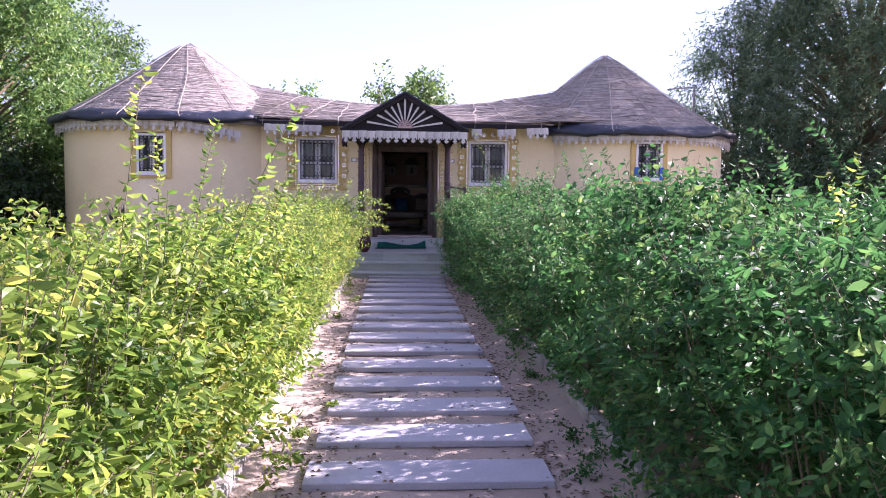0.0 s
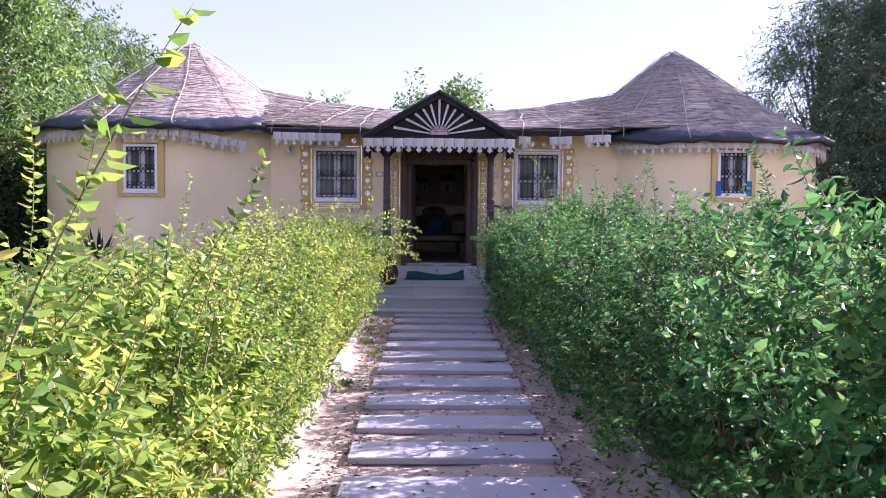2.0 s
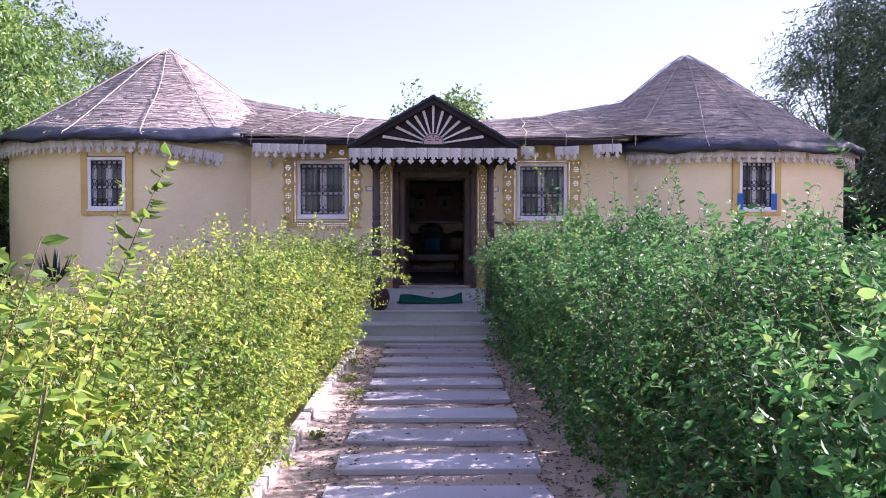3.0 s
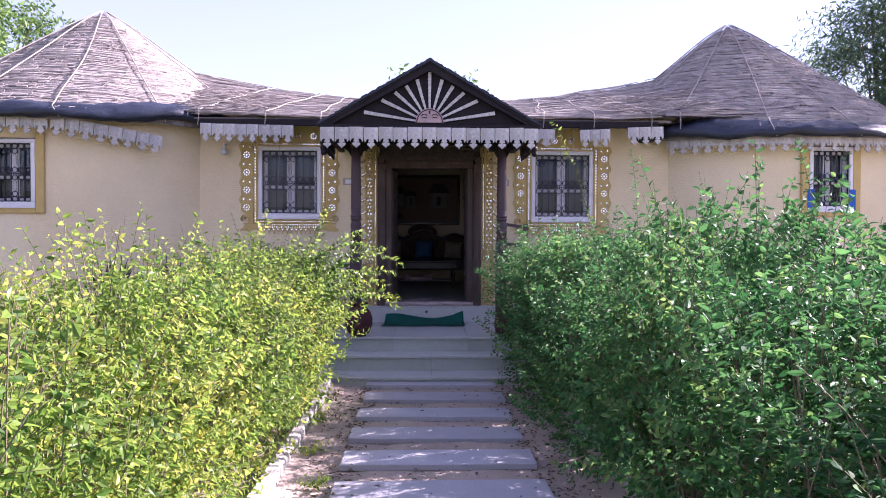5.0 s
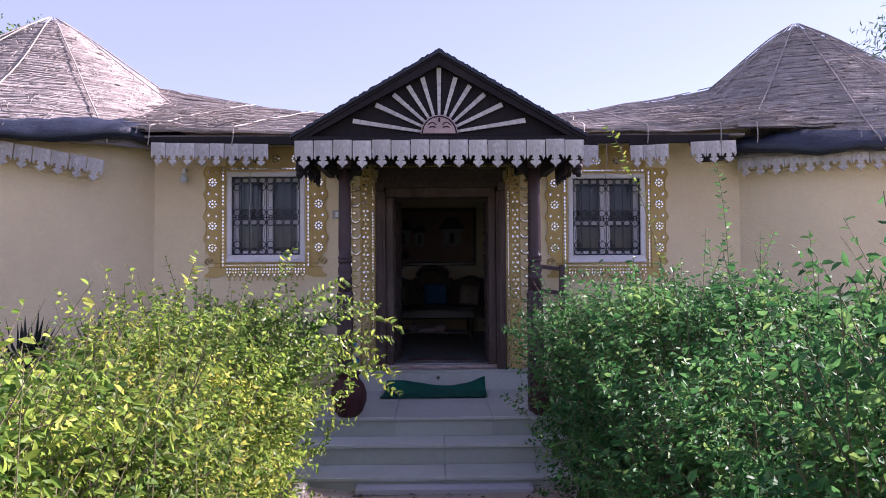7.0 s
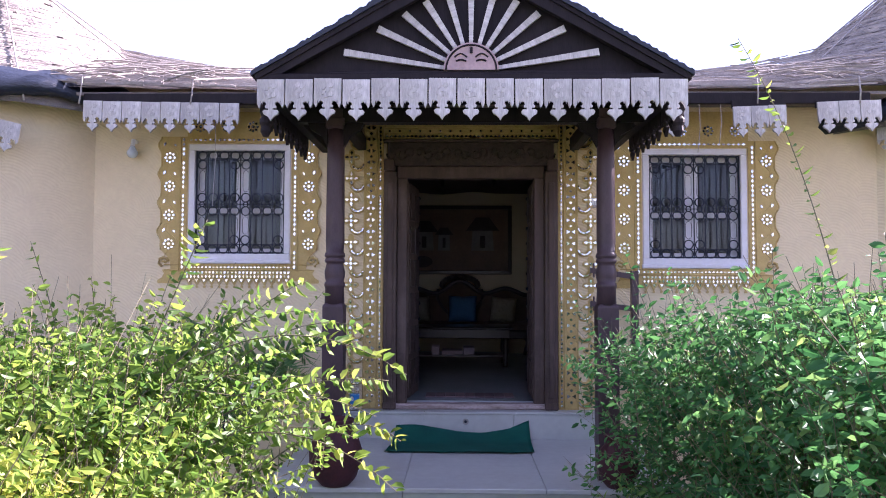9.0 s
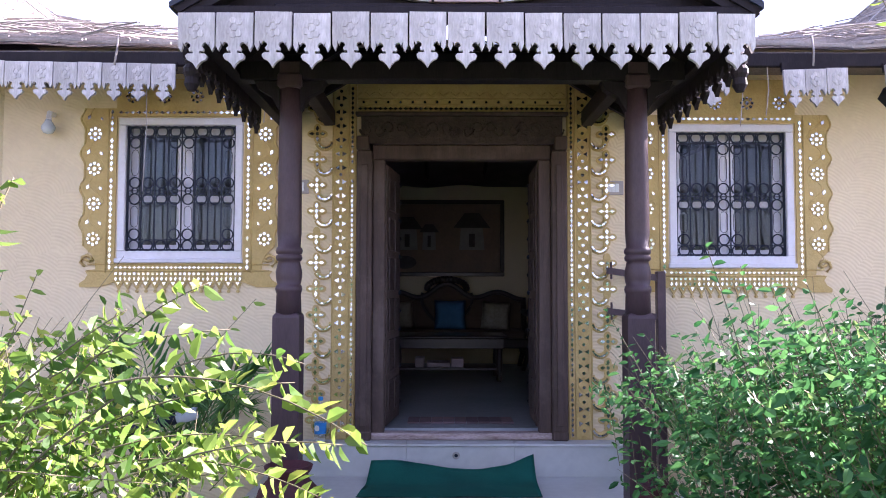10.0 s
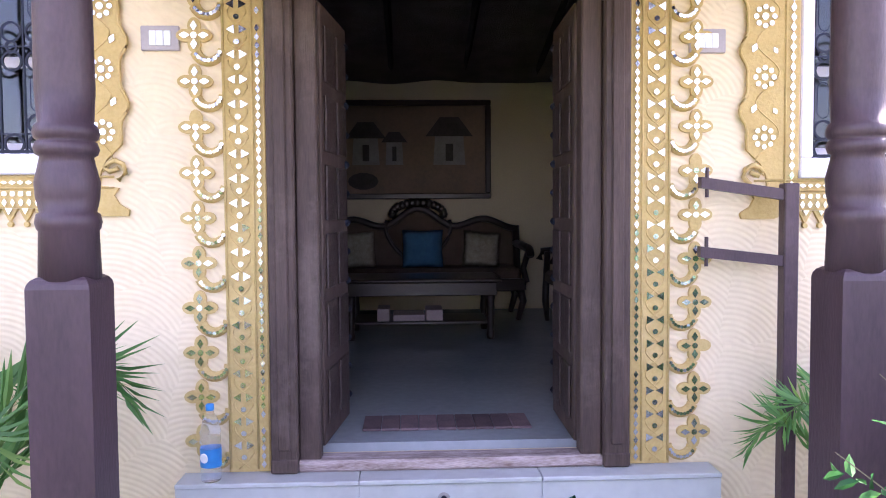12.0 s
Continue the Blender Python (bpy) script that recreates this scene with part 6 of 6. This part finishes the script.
def palm(x, y, z, n, ln, seed, az0=0.0, spread=6.28):
    rg = np.random.default_rng(seed)
    p = thing("palm_plant", "small green palm with feathered fronds by the porch", "plant", (x, y, z), group="porch palms")
    bm = bmesh.new()
    leaves = []
    for k in range(n):
        a = az0 + spread * (k + rg.uniform(-0.3, 0.3)) / n
        L = ln * rg.uniform(0.75, 1.1)
        lift = rg.uniform(1.5, 2.1)
        o = np.array((math.cos(a), math.sin(a), 0))
        pts = [o * L * 0.7 * t + np.array((0, 0, L * (lift * t - 0.95 * t * t * t))) for t in np.linspace(0, 1, 15)]
        tube(bm, [tuple(q) for q in pts], [0.007 - 0.0004 * i for i in range(15)], 4)
        side = np.array((-o[1], o[0], 0))
        for i in range(3, 15):
            for j in range(2):
                t = pts[i] - pts[i - 1]
                base = pts[i] - t * 0.5 * j
                for s in (-1, 1):
                    d = unit(side * s * 0.62 + unit(t) * 0.85 + np.array((0, 0, -0.2)) + rg.normal(size=3) * 0.06)
                    l = L * 0.36 * (1 - abs(i - 8) / 12)
                    leaves.append((base, d, unit(np.cross(d, np.array((0, 0, 1.0)))), l, l * 0.055, 0))
    part("stem_crown", bm, LEAFSTEM, p, smooth=True)
    ob = new("fronds", leaf_sheet("fronds", leaves, PALM))
    ob.parent = p


LEAFSTEM = mat("green_stalk", (0.10, 0.16, 0.04), (0.07, 0.11, 0.03), rough=0.6, scale=10, bump=0.1)
palm(-1.62, 16.35, 0.30, 13, 0.95, 50)
palm(1.70, 16.7, 0.42, 11, 0.62, 51)


def garden_spotlight():
    g = thing("garden_spotlight", "dark garden spotlight with a pale lens on a stake", "lamp", (-1.5, 15.98, -0.045))
    part("stake", tube(bmesh.new(), [(-0.12, 0, 0), (-0.12, 0, 0.99)], 0.012, 8), IRON, g)
    tilt = pose(0, 0, 1.04, 0, 76, 8)
    part("housing", lathe(bmesh.new(), [(0.012, -0.24), (0.026, -0.22), (0.028, -0.02), (0.033, 0.0), (0.033, 0.03)], seg=18), IRON, g, smooth=True, m=tilt)
    part("lens_hood", lathe(bmesh.new(), [(0.034, 0.031), (0.036, 0.05), (0.036, 0.13), (0.030, 0.145)], seg=18), OPAL, g, "pale blue-grey lens hood", smooth=True, m=tilt)


garden_spotlight()


def spiky(x, y, s, seed):
    rg = np.random.default_rng(seed)
    leaves = []
    for k in range(26):
        a, e = rg.uniform(0, 6.28), rg.uniform(0.5, 1.3)
        d = np.array((math.cos(a) * math.cos(e), math.sin(a) * math.cos(e), math.sin(e)))
        l = s * rg.uniform(0.6, 1.0)
        leaves.append((np.array((0, 0, 0.0)), d, unit(np.cross(d, np.array((0, 0, 1.0)))), l, l * 0.05, 0))
    t = thing("spiky_plant", "dark spiky-leaved plant before the hut wall", "plant", (x, y, 0), group="spiky plants")
    part("stalk", tube(bmesh.new(), [(0, 0, -0.03), (0.02, 0, 0.5), (0, 0, 1.45 * s)], [0.05, 0.04, 0.03], 7), TWIG, t)
    ob = new("leaf_rosette", leaf_sheet("leaf_rosette", leaves, AGAVE))
    ob.parent = t
    ob.location = (0, 0, 1.45 * s)


spiky(-3.75, 15.5, 0.62, 60)
spiky(-3.1, 15.7, 0.6, 61)
spiky(-5.4, 14.6, 0.62, 62)


# ---- litter and weeds on the path ----
def litter():
    rg = np.random.default_rng(70)
    leaves = []
    for k in range(5200):
        side = rg.uniform() < 0.8
        x = (rg.choice((-1, 1)) * (0.62 + abs(rg.normal()) * 0.28) * 1.0 + 0.17) if side else rg.uniform(-0.6, 0.9)
        y = rg.uniform(0, 14.65)
        if not -1.0 < x < 1.38:
            continue
        on = -0.585 < x < 0.868 and ((y - SLAB_Y0) % SLAB_STEP) < 0.37
        if on and rg.uniform() < 0.75:
            continue
        z = 0.022 if on else -0.012
        a = rg.uniform(0, 6.28)
        d = np.array((math.cos(a), math.sin(a), rg.uniform(-0.1, 0.25)))
        k2 = rg.uniform(0.02, 0.06)
        leaves.append((np.array((x, y, z)), unit(d), unit(np.array((-d[1], d[0], rg.uniform(-0.3, 0.3)))), k2, k2 * 0.25, 0))
    ob = new("leaf_litter", leaf_sheet("leaf_litter", leaves, DRY))
    tagged(ob, "scattered dry brown leaves on the sandy path", "leaf litter", kind="stuff")
    bm = bmesh.new()
    for k in range(900):
        x, y, s = rg.uniform(-0.98, 1.36), rg.uniform(1.5, 14.2), rg.uniform(0.004, 0.014)
        bmesh.ops.create_icosphere(bm, subdivisions=1, radius=s, matrix=Matrix.Translation((x, y, -0.016)) @ Matrix.Diagonal((1, rg.uniform(0.6, 1.3), 0.6, 1)))
    solid("gravel", bm, KERB, "small stones scattered over the sandy path", "gravel", kind="stuff")
    # low weeds along the kerbs
    for k, (x, y, s) in enumerate(((1.05, 3.7, 0.16), (1.15, 4.4, 0.2), (1.2, 4.0, 0.18), (1.25, 3.2, 0.2), (-0.72, 11.2, 0.14), (-0.85, 12.0, 0.18), (-0.9, 13.0, 0.2), (-0.55, 5.2, 0.07), (-0.72, 4.5, 0.09), (1.2, 6.2, 0.12), (1.22, 8.4, 0.12), (-0.85, 9.6, 0.1), (1.18, 12.4, 0.16), (1.15, 13.6, 0.2), (-0.95, 13.9, 0.22))):
        leaves = []
        for j in range(16):
            a = rg.uniform(0, 6.28)
            d = unit(np.array((math.cos(a), math.sin(a), rg.uniform(0.2, 1.0))))
            twig_leaves(leaves, np.array((0, 0, 0.0)), d, s * rg.uniform(0.6, 1.2), 8, 0.034, rg)
        w = thing("weed", "low green weed on the edge of the sandy path", "weed", (x, y, 0.0), group="path weeds")
        # weeds take the shaded leaf colour on the right, the sunlit one on the left
        ob = new("foliage", leaf_sheet("weed", leaves, LEAF_R if x > 0 else LEAF_L))
        ob.parent = w
        tagged(ob, kind="stuff")


litter()


def far_pole():
    q = tube(bmesh.new(), [(0, 0, -0.03), (0, 0, 5.3)], 0.04, 7)
    tube(q, [(0.02, 0, 5.25), (-0.9, 0, 5.15)], 0.025, 6)
    solid("utility_pole", q, KERB, "thin pale pole with one arm behind the hut", "pole", at=(9.6, 24.0, 0))


far_pole()


solid("garden_post", tube(bmesh.new(), [(0, 0, -0.05), (0, 0, 5.9)], 0.07, 8), KERB, "pale post standing behind the house", "post", at=(-0.75, 30.0, 0))


def lawn():
    """Thin, uneven grass beyond the hedges."""
    rg = np.random.default_rng(80)
    leaves = []
    for k in range(16000):
        x = rg.uniform(-10, -3.6) if k % 3 else rg.uniform(4.4, 9)
        y = rg.uniform(1.5, 15.5)
        if noise.noise((x * 0.6, y * 0.6, 2)) < -0.15:
            continue
        a = rg.uniform(0, 6.28)
        d = unit(np.array((0.5 * math.cos(a), 0.5 * math.sin(a), 1.0)))
        l = rg.uniform(0.05, 0.16)
        leaves.append((np.array((x, y, -0.03)), d, unit(np.cross(d, np.array((math.cos(a + 1), math.sin(a + 1), 0.1)))), l, l * 0.07, 0))
    ob = new("grass", leaf_sheet("grass", leaves, LEAF_L))
    tagged(ob, "thin yellow-green grass beyond the hedges", "grass", kind="stuff")


lawn()
